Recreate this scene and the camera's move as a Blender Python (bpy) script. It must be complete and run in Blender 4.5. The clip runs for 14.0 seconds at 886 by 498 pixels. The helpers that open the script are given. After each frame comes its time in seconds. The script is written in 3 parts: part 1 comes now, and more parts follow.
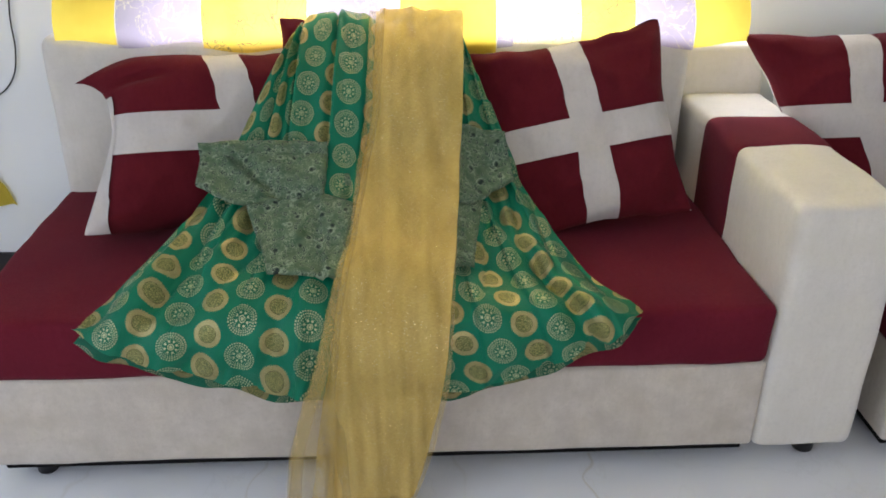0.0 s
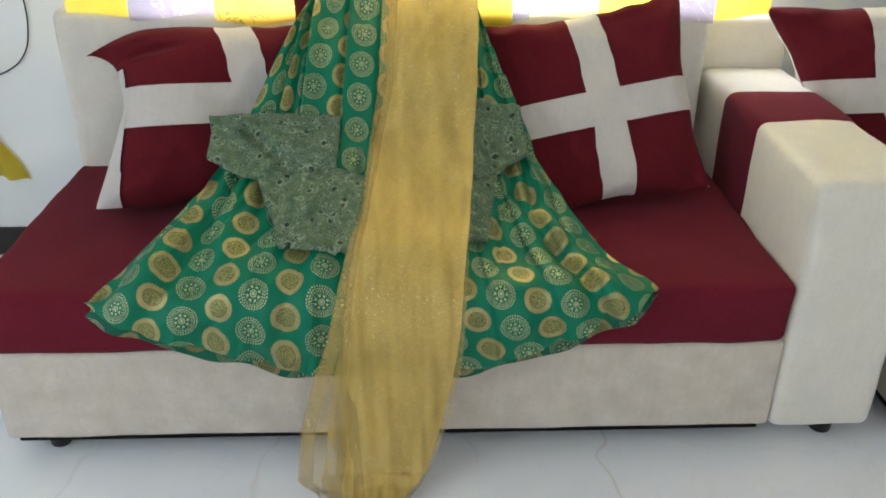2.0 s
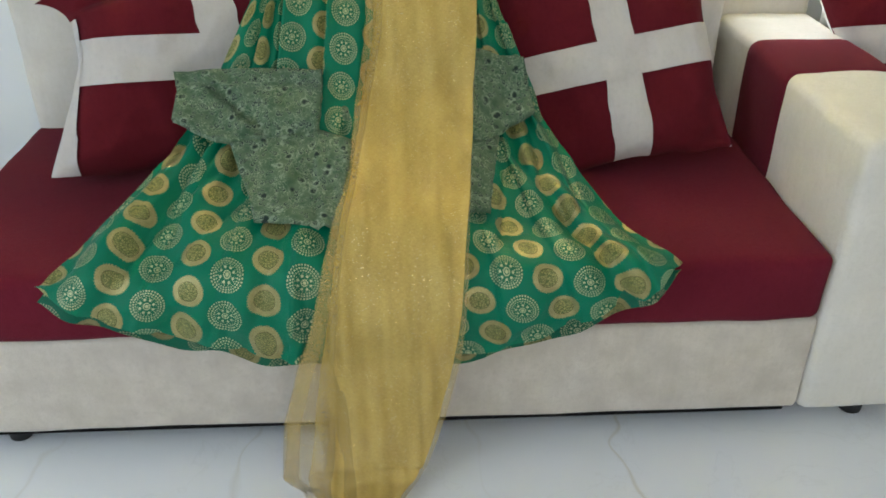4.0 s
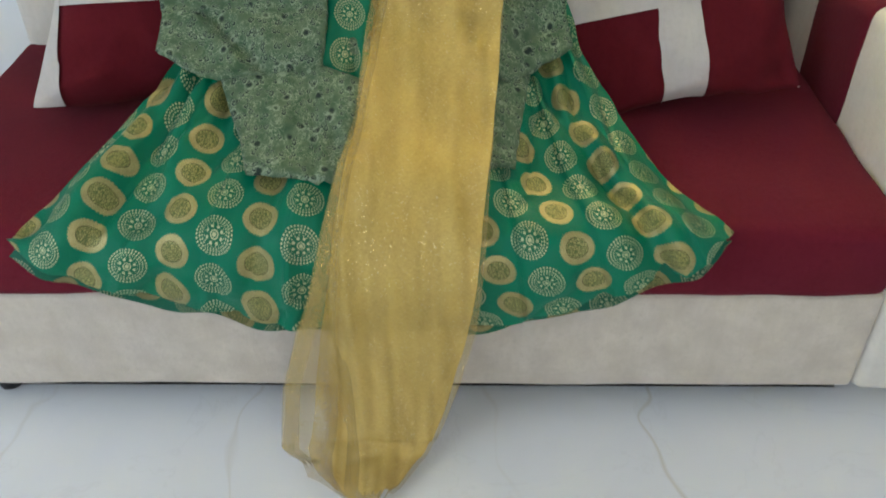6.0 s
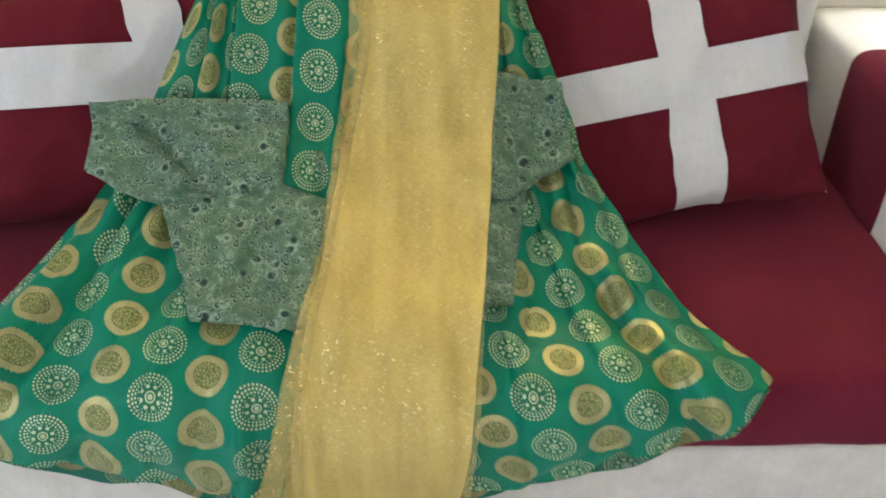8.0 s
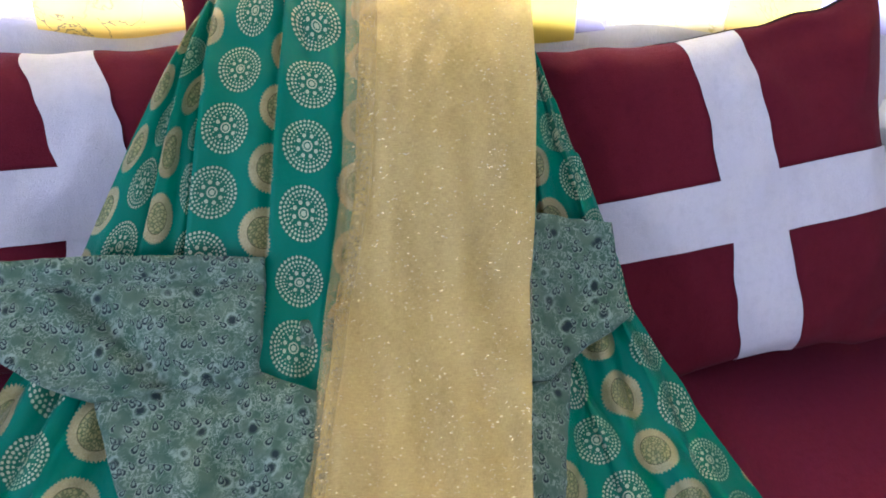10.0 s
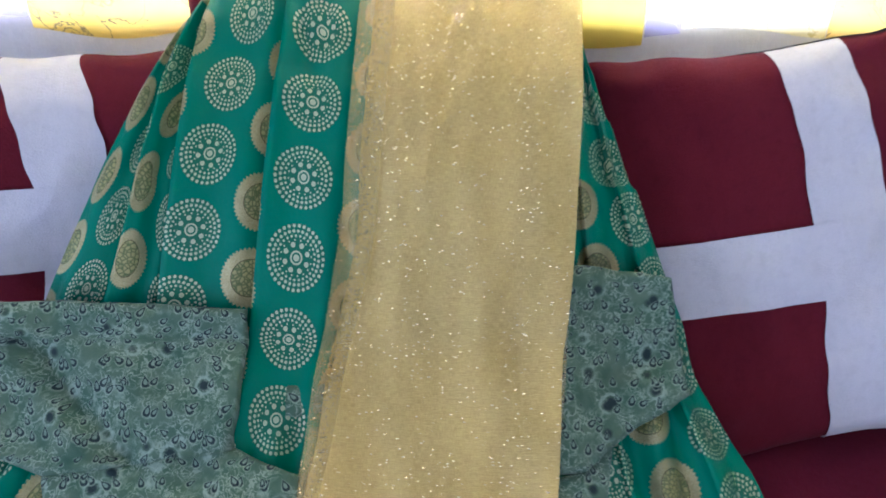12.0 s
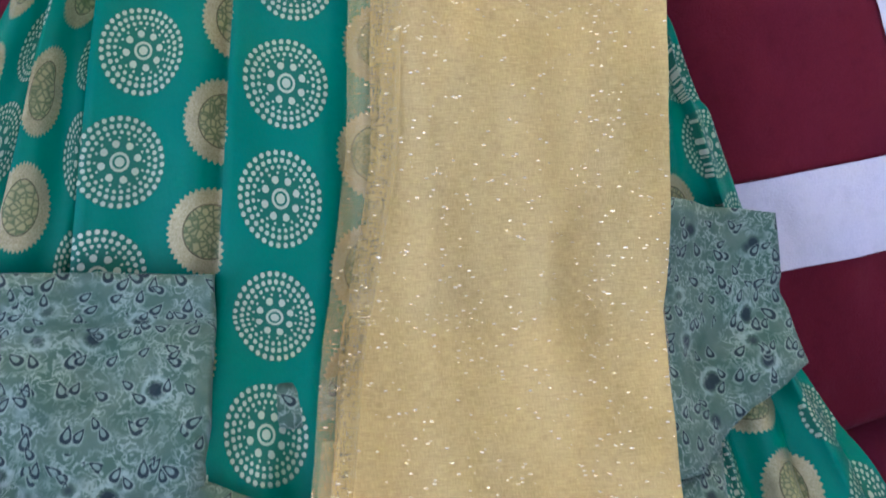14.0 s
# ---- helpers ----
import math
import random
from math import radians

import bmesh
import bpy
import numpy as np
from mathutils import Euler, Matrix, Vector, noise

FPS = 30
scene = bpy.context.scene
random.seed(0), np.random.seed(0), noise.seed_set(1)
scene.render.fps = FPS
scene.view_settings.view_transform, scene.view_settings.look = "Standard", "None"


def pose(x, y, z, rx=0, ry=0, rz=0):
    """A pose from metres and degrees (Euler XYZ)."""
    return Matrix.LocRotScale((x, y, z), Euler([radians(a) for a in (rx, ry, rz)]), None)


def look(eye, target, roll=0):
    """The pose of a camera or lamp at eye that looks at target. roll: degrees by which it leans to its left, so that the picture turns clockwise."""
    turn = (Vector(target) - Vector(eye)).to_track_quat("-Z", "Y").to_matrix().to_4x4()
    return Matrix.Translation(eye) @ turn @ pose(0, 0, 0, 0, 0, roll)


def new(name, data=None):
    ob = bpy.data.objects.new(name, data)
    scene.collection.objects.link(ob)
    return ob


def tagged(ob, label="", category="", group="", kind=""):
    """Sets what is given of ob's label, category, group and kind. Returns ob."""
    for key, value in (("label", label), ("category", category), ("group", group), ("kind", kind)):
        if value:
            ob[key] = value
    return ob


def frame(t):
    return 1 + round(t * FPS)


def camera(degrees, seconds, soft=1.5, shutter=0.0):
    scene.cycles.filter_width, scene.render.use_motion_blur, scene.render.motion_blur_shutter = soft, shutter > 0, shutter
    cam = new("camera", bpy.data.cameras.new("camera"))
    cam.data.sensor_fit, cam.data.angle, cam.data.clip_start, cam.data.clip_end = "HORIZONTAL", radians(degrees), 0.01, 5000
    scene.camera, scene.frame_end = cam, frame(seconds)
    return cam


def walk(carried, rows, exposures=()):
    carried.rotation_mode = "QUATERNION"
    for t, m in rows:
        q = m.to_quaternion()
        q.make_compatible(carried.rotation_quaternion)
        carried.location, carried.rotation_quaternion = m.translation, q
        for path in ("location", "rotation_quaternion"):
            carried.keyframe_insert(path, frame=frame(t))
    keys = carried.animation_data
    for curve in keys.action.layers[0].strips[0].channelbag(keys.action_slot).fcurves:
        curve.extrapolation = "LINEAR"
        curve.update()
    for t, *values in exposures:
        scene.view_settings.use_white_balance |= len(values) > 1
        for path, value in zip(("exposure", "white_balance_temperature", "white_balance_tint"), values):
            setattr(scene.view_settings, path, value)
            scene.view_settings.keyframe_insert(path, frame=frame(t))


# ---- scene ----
cam = camera(54.6, 14.0, 1.7, 0.5)
PATH = [
    (0, (0.301, 0.428, 1.385), (0.392, 2.214, 0.49), 0.3),
    (0.5, (0.303, 0.431, 1.375), (0.383, 2.215, 0.476), 0.1),
    (1, (0.3, 0.436, 1.373), (0.379, 2.218, 0.469), 0.3),
    (1.5, (0.296, 0.438, 1.364), (0.373, 2.217, 0.452), 0.2),
    (2, (0.306, 0.444, 1.366), (0.361, 2.21, 0.429), 0.1),
    (2.5, (0.317, 0.464, 1.357), (0.351, 2.207, 0.376), -0.2),
    (3, (0.274, 0.512, 1.359), (0.339, 2.249, 0.37), -0.0),
    (3.2, (0.267, 0.547, 1.348), (0.35, 2.275, 0.344), -0.1),
    (5.3, (0.355, 0.737, 1.287), (0.376, 2.418, 0.204), 0.1),
    (5.5, (0.351, 0.766, 1.292), (0.344, 2.38, 0.112), 0.1),
    (6, (0.346, 0.861, 1.3), (0.327, 2.431, 0.06), -0.3),
    (6.5, (0.27, 0.973, 1.304), (0.337, 2.592, 0.133), -0.3),
    (7, (0.256, 1.029, 1.283), (0.45, 2.614, 0.079), -0.0),
    (7.5, (0.297, 1.08, 1.286), (0.441, 2.665, 0.074), -0.5),
    (8, (0.333, 1.127, 1.275), (0.37, 2.765, 0.128), 0.1),
    (8.5, (0.322, 1.24, 1.289), (0.327, 2.865, 0.123), -0.0),
    (9, (0.274, 1.359, 1.291), (0.373, 3.016, 0.175), 0.5),
    (9.2, (0.222, 1.394, 1.275), (0.413, 3.048, 0.167), 2.0),
    (11.3, (0.373, 1.577, 1.274), (0.291, 3.24, 0.166), -0.5),
    (11.5, (0.382, 1.599, 1.277), (0.264, 3.234, 0.131), -1.0),
    (12, (0.337, 1.666, 1.245), (0.287, 3.297, 0.089), -0.2),
    (12.5, (0.285, 1.742, 1.19), (0.31, 3.3, -0.063), 0.6),
    (13, (0.262, 1.809, 1.136), (0.35, 3.305, -0.189), 1.5),
    (13.5, (0.231, 1.829, 1.097), (0.417, 3.362, -0.174), 3.5),
    (14, (0.202, 1.831, 1.055), (0.476, 3.471, -0.056), 3.8),
]
walk(cam, [(t, look(eye, target, roll)) for t, eye, target, roll in PATH],
     [(0.0, -0.53, 6200, 13.0), (1.5, -0.46, 6300, 9.0), (3.0, -0.36, 6350, 2.0), (5.5, -0.36, 6000, 5.0), (6.5, -0.19, 6500, 5.0), (7.5, 0.03, 6300, 6.0), (8.5, 0.06, 5650, 13.0),
      (9.0, 0.0, 5300, 31.0), (11.5, -0.18, 4750, 25.0), (12.2, -0.12, 4750, 25.0), (13.0, 0.10, 4900, 29.0), (14.0, 0.18, 4700, 33.0)])

# ---- world, sun and large lights ----
world = bpy.data.worlds.new("world")
scene.world = world
world.use_nodes = True
wn = world.node_tree.nodes
sky = wn.new("ShaderNodeTexSky")
sky.sky_type, sky.sun_disc = "NISHITA", False
sky.sun_elevation, sky.sun_rotation = radians(48), radians(20)
world.node_tree.links.new(sky.outputs[0], wn["Background"].inputs[0])
wn["Background"].inputs[1].default_value = 0.12


def area_light(name, eye, target, sx, sy, watts, color):
    data = bpy.data.lights.new(name, "AREA")
    data.shape, data.size, data.size_y, data.energy, data.color = "RECTANGLE", sx, sy, watts, color
    ob = new(name, data)
    ob.matrix_world = look(eye, target)
    return ob


sun = bpy.data.lights.new("sun", "SUN")
sun.energy, sun.angle, sun.color = 3.0, radians(0.5), (1.0, 0.95, 0.86)
new("sun", sun).matrix_world = look((1.5, 8, 7), (0.7, 3, 1))
area_light("doorway_daylight", (-1.93, 0.6, 1.35), (0.2, 1.6, 0.6), 1.5, 1.9, 31, (0.82, 0.90, 1.0))
area_light("window_daylight", (0.38, 3.17, 1.45), (0.38, 0, 1.2), 1.5, 1.2, 102, (0.96, 0.97, 1.0))
# Added fill lamp behind the camera, with no known source.
area_light("south_fill", (1.2, -1.93, 1.5), (0.4, 2.2, 0.7), 1.8, 1.2, 40, (1.0, 0.97, 0.93))


# ---- materials ----
class Nodes:
    """Short writing of node materials."""

    def __init__(self, name, rough=0.8, metal=0.0, spec=0.5):
        self.mat = bpy.data.materials.new(name)
        self.mat.use_nodes = True
        self.tree = self.mat.node_tree
        self.shader = self.tree.nodes["Principled BSDF"]
        self.put("Roughness", rough), self.put("Metallic", metal), self.put("Specular IOR Level", spec)

    def link(self, value, socket):
        if isinstance(value, bpy.types.NodeSocket):
            self.tree.links.new(value, socket)
        else:
            if isinstance(value, tuple) and len(value) == 3 and socket.type == "RGBA":
                value = (*value, 1)
            socket.default_value = value

    def put(self, name, value):
        self.link(value, self.shader.inputs[name])

    def math(self, op, a, b=0.0, c=0.0, clamp=False):
        n = self.tree.nodes.new("ShaderNodeMath")
        n.operation, n.use_clamp = op, clamp
        for v, s in zip((a, b, c), n.inputs):
            self.link(v, s)
        return n.outputs[0]

    def mix(self, f, a, b, kind="MIX"):
        n = self.tree.nodes.new("ShaderNodeMix")
        n.data_type, n.blend_type = "RGBA", kind
        self.link(f, n.inputs[0]), self.link(a, n.inputs[6]), self.link(b, n.inputs[7])
        return n.outputs[2]

    def coord(self, kind="Object"):
        return self.tree.nodes.new("ShaderNodeTexCoord").outputs[kind]

    def scaled(self, vector, scale):
        n = self.tree.nodes.new("ShaderNodeMapping")
        self.link(vector, n.inputs[0])
        n.inputs[3].default_value = scale
        return n.outputs[0]

    def noise(self, scale, detail=3.0, vector=None, rough=0.55, distort=0.0):
        n = self.tree.nodes.new("ShaderNodeTexNoise")
        self.link(vector if vector is not None else self.coord(), n.inputs["Vector"])
        n.inputs["Scale"].default_value, n.inputs["Detail"].default_value = scale, detail
        n.inputs["Roughness"].default_value, n.inputs["Distortion"].default_value = rough, distort
        return n.outputs[0]

    def voronoi(self, scale, vector=None, feature="F1", out="Distance"):
        n = self.tree.nodes.new("ShaderNodeTexVoronoi")
        n.feature = feature
        self.link(vector if vector is not None else self.coord(), n.inputs["Vector"])
        n.inputs["Scale"].default_value = scale
        return n.outputs[out]

    def ramp(self, value, lo, hi, a=0.0, b=1.0):
        n = self.tree.nodes.new("ShaderNodeMapRange")
        for v, s in zip((value, lo, hi, a, b), n.inputs):
            self.link(v, s)
        return n.outputs[0]

    def bump(self, height, strength, distance):
        n = self.tree.nodes.new("ShaderNodeBump")
        n.inputs["Strength"].default_value, n.inputs["Distance"].default_value = strength, distance
        self.link(height, n.inputs["Height"])
        self.put("Normal", n.outputs[0])


def cloth(name, dark, light, grain=420.0, stain=6.0, rough=0.9, sheen=0.3, blotch=0.5):
    """Upholstery or cushion cloth: two-scale colour, woven thread relief."""
    m = Nodes(name, rough, spec=0.2)
    big = m.ramp(m.noise(stain, 4), 0.3, 0.7)
    fine = m.noise(grain, 2)
    thread = m.noise(1.0, 2, m.scaled(m.coord(), (700, 120, 700)))
    brushed = m.noise(1.0, 3, m.scaled(m.coord(), (75, 75, 16)))
    speck = m.noise(95, 3)
    col = m.mix(m.math("MULTIPLY", big, blotch), light, dark)
    col = m.mix(m.ramp(brushed, 0.42, 0.72, 0.0, 0.22), col, dark)
    col = m.mix(m.ramp(speck, 0.5, 0.75, 0.0, 0.4), col, dark)
    col = m.mix(m.ramp(thread, 0.35, 0.75, 0.0, 0.45), col, dark)
    m.put("Base Color", col)
    m.put("Sheen Weight", sheen)
    m.put("Specular IOR Level", 0.1)
    m.bump(m.math("ADD", m.math("ADD", fine, thread), m.math("ADD", m.math("MULTIPLY", brushed, 0.12), speck)), 0.45, 0.0016)
    return m.mat


def paint(name, color, dirt, rough=0.6):
    m = Nodes(name, rough, spec=0.3)
    m.put("Base Color", m.mix(m.ramp(m.noise(1.6, 5), 0.35, 0.75, 0.0, 0.5), color, dirt))
    m.bump(m.noise(160, 3), 0.15, 0.001)
    return m.mat


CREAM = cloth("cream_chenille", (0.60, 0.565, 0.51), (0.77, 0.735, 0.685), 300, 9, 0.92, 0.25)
# Blotchier cream, its tone lowered to paint in the dim light on the base.
CREAM_BASE = cloth("cream_chenille_dimmed", (0.47, 0.415, 0.355), (0.67, 0.61, 0.54), 260, 14, 0.92, 0.25, 0.7)
MAROON = cloth("maroon_cover", (0.098, 0.0075, 0.017), (0.152, 0.013, 0.027), 500, 4, 0.9, 0.03)
MAROON_CUSHION = cloth("maroon_cushion_cloth", (0.086, 0.0068, 0.012), (0.138, 0.012, 0.019), 500, 5, 0.9, 0.03)
LINEN = cloth("linen_strip", (0.50, 0.462, 0.437), (0.655, 0.61, 0.58), 500, 8, 0.9, 0.2, 0.35)
BLACK = paint("black_plastic", (0.012, 0.012, 0.013), (0.03, 0.028, 0.026), 0.4)
BLACK_CLOTH = cloth("black_matt_cloth", (0.006, 0.006, 0.007), (0.014, 0.013, 0.013), 300, 9, 0.95, 0.0)
WALL = paint("white_wall_paint", (0.83, 0.85, 0.87), (0.76, 0.78, 0.80), 0.7)
CEILING = paint("white_ceiling_paint", (0.84, 0.84, 0.83), (0.80, 0.80, 0.79), 0.8)
SKIRTING = paint("dark_stone_skirting", (0.02, 0.018, 0.018), (0.05, 0.045, 0.04), 0.3)


def marble():
    m = Nodes("white_marble", 0.12, spec=0.5)
    warp = m.noise(1.1, 5, distort=1.5)
    spot = m.tree.nodes.new("ShaderNodeSeparateXYZ")
    m.link(m.coord(), spot.inputs[0])
    sway = m.math("MULTIPLY", m.math("SUBTRACT", m.noise(1.7, 3, distort=0.4), 0.5), 0.6)
    wander = m.math("ADD", spot.outputs[0], m.math("ADD", sway, m.math("MULTIPLY", spot.outputs[1], 0.12)))
    gap = m.math("ABSOLUTE", m.math("SUBTRACT", m.math("FLOORED_MODULO", m.math("ADD", wander, 0.02), 0.43), 0.215))
    thick = m.ramp(m.noise(5.0, 3), 0.35, 0.65, 0.003, 0.014)
    strong = m.ramp(m.noise(1.7, 2), 0.40, 0.60, 0.05, 0.5)
    fine = m.math("ABSOLUTE", m.math("SUBTRACT", m.noise(3.1, 6, distort=0.8), 0.5))
    base = m.mix(m.ramp(warp, 0.35, 0.7), (0.84, 0.86, 0.91), (0.90, 0.91, 0.94))
    base = m.mix(m.ramp(gap, 0.0, thick, strong, 0.0), base, (0.60, 0.55, 0.46))
    base = m.mix(m.ramp(fine, 0.0, 0.008, 0.12, 0.0), base, (0.60, 0.60, 0.61))
    m.put("Base Color", base)
    m.put("Roughness", m.ramp(m.noise(9, 3), 0.3, 0.7, 0.10, 0.2))
    return m.mat


MARBLE = marble()


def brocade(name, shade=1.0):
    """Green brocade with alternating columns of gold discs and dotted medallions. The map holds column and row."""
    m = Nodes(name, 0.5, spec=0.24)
    sep = m.tree.nodes.new("ShaderNodeSeparateXYZ")
    m.link(m.coord("UV"), sep.inputs[0])
    col, row = sep.outputs[0], sep.outputs[1]
    index = m.math("FLOOR", m.math("ADD", col, 0.5))
    odd = m.math("FLOORED_MODULO", index, 2.0)
    fx = m.math("MULTIPLY", m.math("SUBTRACT", col, index), 0.070)
    shifted = m.math("ADD", row, m.math("MULTIPLY", m.math("SUBTRACT", 1.0, odd), 0.5))
    fy = m.math("MULTIPLY", m.math("SUBTRACT", shifted, m.math("FLOOR", m.math("ADD", shifted, 0.5))), 0.0765)
    r = m.math("SQRT", m.math("ADD", m.math("MULTIPLY", fx, fx), m.math("MULTIPLY", fy, fy)))
    turn = m.math("DIVIDE", m.math("ARCTAN2", fy, fx), 2 * math.pi)

    def less(a, b):
        return m.math("LESS_THAN", a, b)

    def ring(r0, count, size, phase=0.0):
        a = m.math("SUBTRACT", m.math("FRACT", m.math("ADD", m.math("MULTIPLY", turn, count), phase)), 0.5)
        a = m.math("MULTIPLY", a, 2 * math.pi * r0 / count)
        d = m.math("SUBTRACT", r, r0)
        return less(m.math("ADD", m.math("MULTIPLY", a, a), m.math("MULTIPLY", d, d)), size * size)

    dots = ring(0.0293, 34.0, 0.0017)
    for spec in ((0.0243, 32.0, 0.0016, 0.4), (0.0200, 27.0, 0.0013, 0.2), (0.0122, 8.0, 0.0025, 0.0), (0.0163, 16.0, 0.0009, 0.0)):
        dots = m.math("MAXIMUM", dots, ring(*spec))
    hub = m.math("MULTIPLY", less(r, 0.0066), m.math("GREATER_THAN", r, 0.0048))
    dots = m.math("MAXIMUM", m.math("MAXIMUM", dots, hub), less(r, 0.0032))
    disc = less(r, 0.0312)
    ragged = m.math("ADD", 0.0295, m.math("MULTIPLY", m.math("SINE", m.math("MULTIPLY", turn, 2 * math.pi * 44)), 0.0011))
    gold = less(r, ragged)
    core = less(r, 0.0192)
    rim = m.math("MULTIPLY", m.math("GREATER_THAN", r, 0.0182), core)
    core_cells = m.ramp(m.voronoi(230, feature="DISTANCE_TO_EDGE"), 0.02, 0.22)
    thread = m.noise(1.0, 2, m.scaled(m.coord("UV"), (170, 22, 1)))
    weave = m.noise(900, 1)
    green = m.mix(m.ramp(thread, 0.35, 0.7, 0.0, 0.5), (0.0012, 0.172, 0.090), (0.001, 0.115, 0.060))
    dotted = m.mix(dots, m.mix(0.32, green, (0.022, 0.075, 0.028)), (0.50, 0.52, 0.31))
    core_col = m.mix(core_cells, (0.09, 0.13, 0.04), (0.38, 0.34, 0.12))
    golden = m.mix(core, m.mix(m.ramp(weave, 0.3, 0.7), (0.33, 0.28, 0.115), (0.52, 0.45, 0.22)), core_col)
    golden = m.mix(rim, golden, (0.10, 0.085, 0.03))
    own = m.tree.nodes.new("ShaderNodeTexWhiteNoise")
    own.noise_dimensions = "2D"
    both = m.tree.nodes.new("ShaderNodeCombineXYZ")
    m.link(index, both.inputs[0]), m.link(m.math("FLOOR", m.math("ADD", shifted, 0.5)), both.inputs[1])
    m.link(both.outputs[0], own.inputs["Vector"])
    worn = m.math("ADD", m.ramp(own.outputs["Value"], 0.0, 1.0, 0.0, 0.45), m.ramp(m.noise(60, 3), 0.35, 0.7, 0.0, 0.4))
    golden = m.mix(m.math("MULTIPLY", worn, 0.6), golden, (0.15, 0.14, 0.055))
    dotted = m.mix(m.math("MULTIPLY", worn, 0.3), dotted, (0.055, 0.110, 0.045))
    with_dots = m.mix(m.math("MULTIPLY", disc, odd), green, dotted)
    even_gold = m.math("MULTIPLY", gold, m.math("SUBTRACT", 1.0, odd))
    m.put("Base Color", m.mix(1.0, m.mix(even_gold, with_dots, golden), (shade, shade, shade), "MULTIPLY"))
    metal = m.math("MAXIMUM", m.math("MULTIPLY", even_gold, 0.62), m.math("MULTIPLY", m.math("MULTIPLY", dots, m.math("MULTIPLY", disc, odd)), 0.55))
    m.put("Metallic", m.math("MULTIPLY", metal, m.math("SUBTRACT", 1.0, m.math("MULTIPLY", core, m.math("MULTIPLY", even_gold, 0.7)))))
    m.put("Roughness", m.ramp(metal, 0.0, 0.6, 0.46, 0.36))
    m.bump(m.math("ADD", m.math("ADD", m.math("MULTIPLY", thread, 0.5), metal), m.math("MULTIPLY", m.noise(70, 3), 2.2)), 0.4, 0.0016)
    return m.mat


BROCADE = brocade("green_brocade")
# The same weave with every colour multiplied by 0.6.
BROCADE_BACK = brocade("green_brocade_darkened", 0.6)


def paisley_cloth():
    """Grey-green cloth with pale scrolls, dark flower hearts and small dark drops with pale outlines."""
    m = Nodes("grey_green_paisley_cloth", 0.75, spec=0.25)
    uv = m.coord("UV")
    wob = m.tree.nodes.new("ShaderNodeVectorMath")
    wob.operation = "ADD"
    n = m.tree.nodes.new("ShaderNodeTexNoise")
    m.link(uv, n.inputs["Vector"])
    n.inputs["Scale"].default_value = 40
    sc = m.scaled(n.outputs["Color"], (0.007, 0.007, 0))
    m.link(uv, wob.inputs[0]), m.link(sc, wob.inputs[1])
    vec = wob.outputs[0]
    base = m.mix(m.ramp(m.noise(38, 4, uv), 0.25, 0.75), (0.038, 0.092, 0.048), (0.112, 0.156, 0.090))
    scroll = m.math("ABSOLUTE", m.math("SUBTRACT", m.noise(140, 2, vec, distort=1.0), 0.5))
    patch = m.ramp(m.noise(42, 2, uv), 0.38, 0.56)
    base = m.mix(m.math("MULTIPLY", m.ramp(scroll, 0.012, 0.06, 0.62, 0.0), patch), base, (0.33, 0.39, 0.27))
    heart = m.voronoi(34, vec)
    base = m.mix(m.ramp(heart, 0.12, 0.22, 0.95, 0.0), base, (0.010, 0.022, 0.020))
    halo = m.math("MULTIPLY", m.ramp(heart, 0.20, 0.24), m.ramp(heart, 0.27, 0.34, 1.0, 0.0))
    base = m.mix(m.math("MULTIPLY", halo, m.math("MULTIPLY", patch, 0.6)), base, (0.30, 0.37, 0.27))
    for scale, shift, size in ((46, 0.0, 0.0052), (44, 5.3, 0.0058), (54, 9.7, 0.0045)):
        cell = m.tree.nodes.new("ShaderNodeTexVoronoi")
        moved_uv = m.tree.nodes.new("ShaderNodeMapping")
        m.link(uv, moved_uv.inputs[0])
        moved_uv.inputs[1].default_value, moved_uv.inputs[3].default_value = (shift, shift * 1.7, 0), (scale, scale, 1)
        m.link(moved_uv.outputs[0], cell.inputs["Vector"])
        cell.inputs["Scale"].default_value, cell.inputs["Randomness"].default_value = 1.0, 0.7
        away = m.tree.nodes.new("ShaderNodeVectorMath")
        away.operation = "SUBTRACT"
        m.link(moved_uv.outputs[0], away.inputs[0]), m.link(cell.outputs["Position"], away.inputs[1])
        at = m.tree.nodes.new("ShaderNodeSeparateXYZ")
        m.link(away.outputs[0], at.inputs[0])
        pick = m.tree.nodes.new("ShaderNodeSeparateColor")
        m.link(cell.outputs["Color"], pick.inputs[0])
        turn = m.ramp(pick.outputs[0], 0.0, 1.0, -1.1, 1.1)
        c, d = m.math("COSINE", turn), m.math("SINE", turn)
        dx = m.math("SUBTRACT", m.math("MULTIPLY", at.outputs[0], c), m.math("MULTIPLY", at.outputs[1], d))
        dy = m.math("ADD", m.math("MULTIPLY", at.outputs[0], d), m.math("MULTIPLY", at.outputs[1], c))
        along = m.math("DIVIDE", dy, size * scale)
        across = m.math("DIVIDE", m.math("DIVIDE", dx, size * scale), m.math("MAXIMUM", m.math("SUBTRACT", 0.50, m.math("MULTIPLY", along, 0.36)), 0.05))
        shape = m.math("ADD", m.math("MULTIPLY", along, along), m.math("MULTIPLY", across, across))
        chosen = m.math("GREATER_THAN", pick.outputs[1], 0.50)
        rim = m.math("MULTIPLY", m.ramp(shape, 0.85, 1.0), m.ramp(shape, 1.45, 1.75, 1.0, 0.0))
        dark = m.math("MULTIPLY", m.ramp(shape, 0.22, 0.34), m.ramp(shape, 0.85, 1.0, 1.0, 0.0))
        base = m.mix(m.math("MULTIPLY", rim, m.math("MULTIPLY", chosen, 0.40)), base, (0.29, 0.355, 0.235))
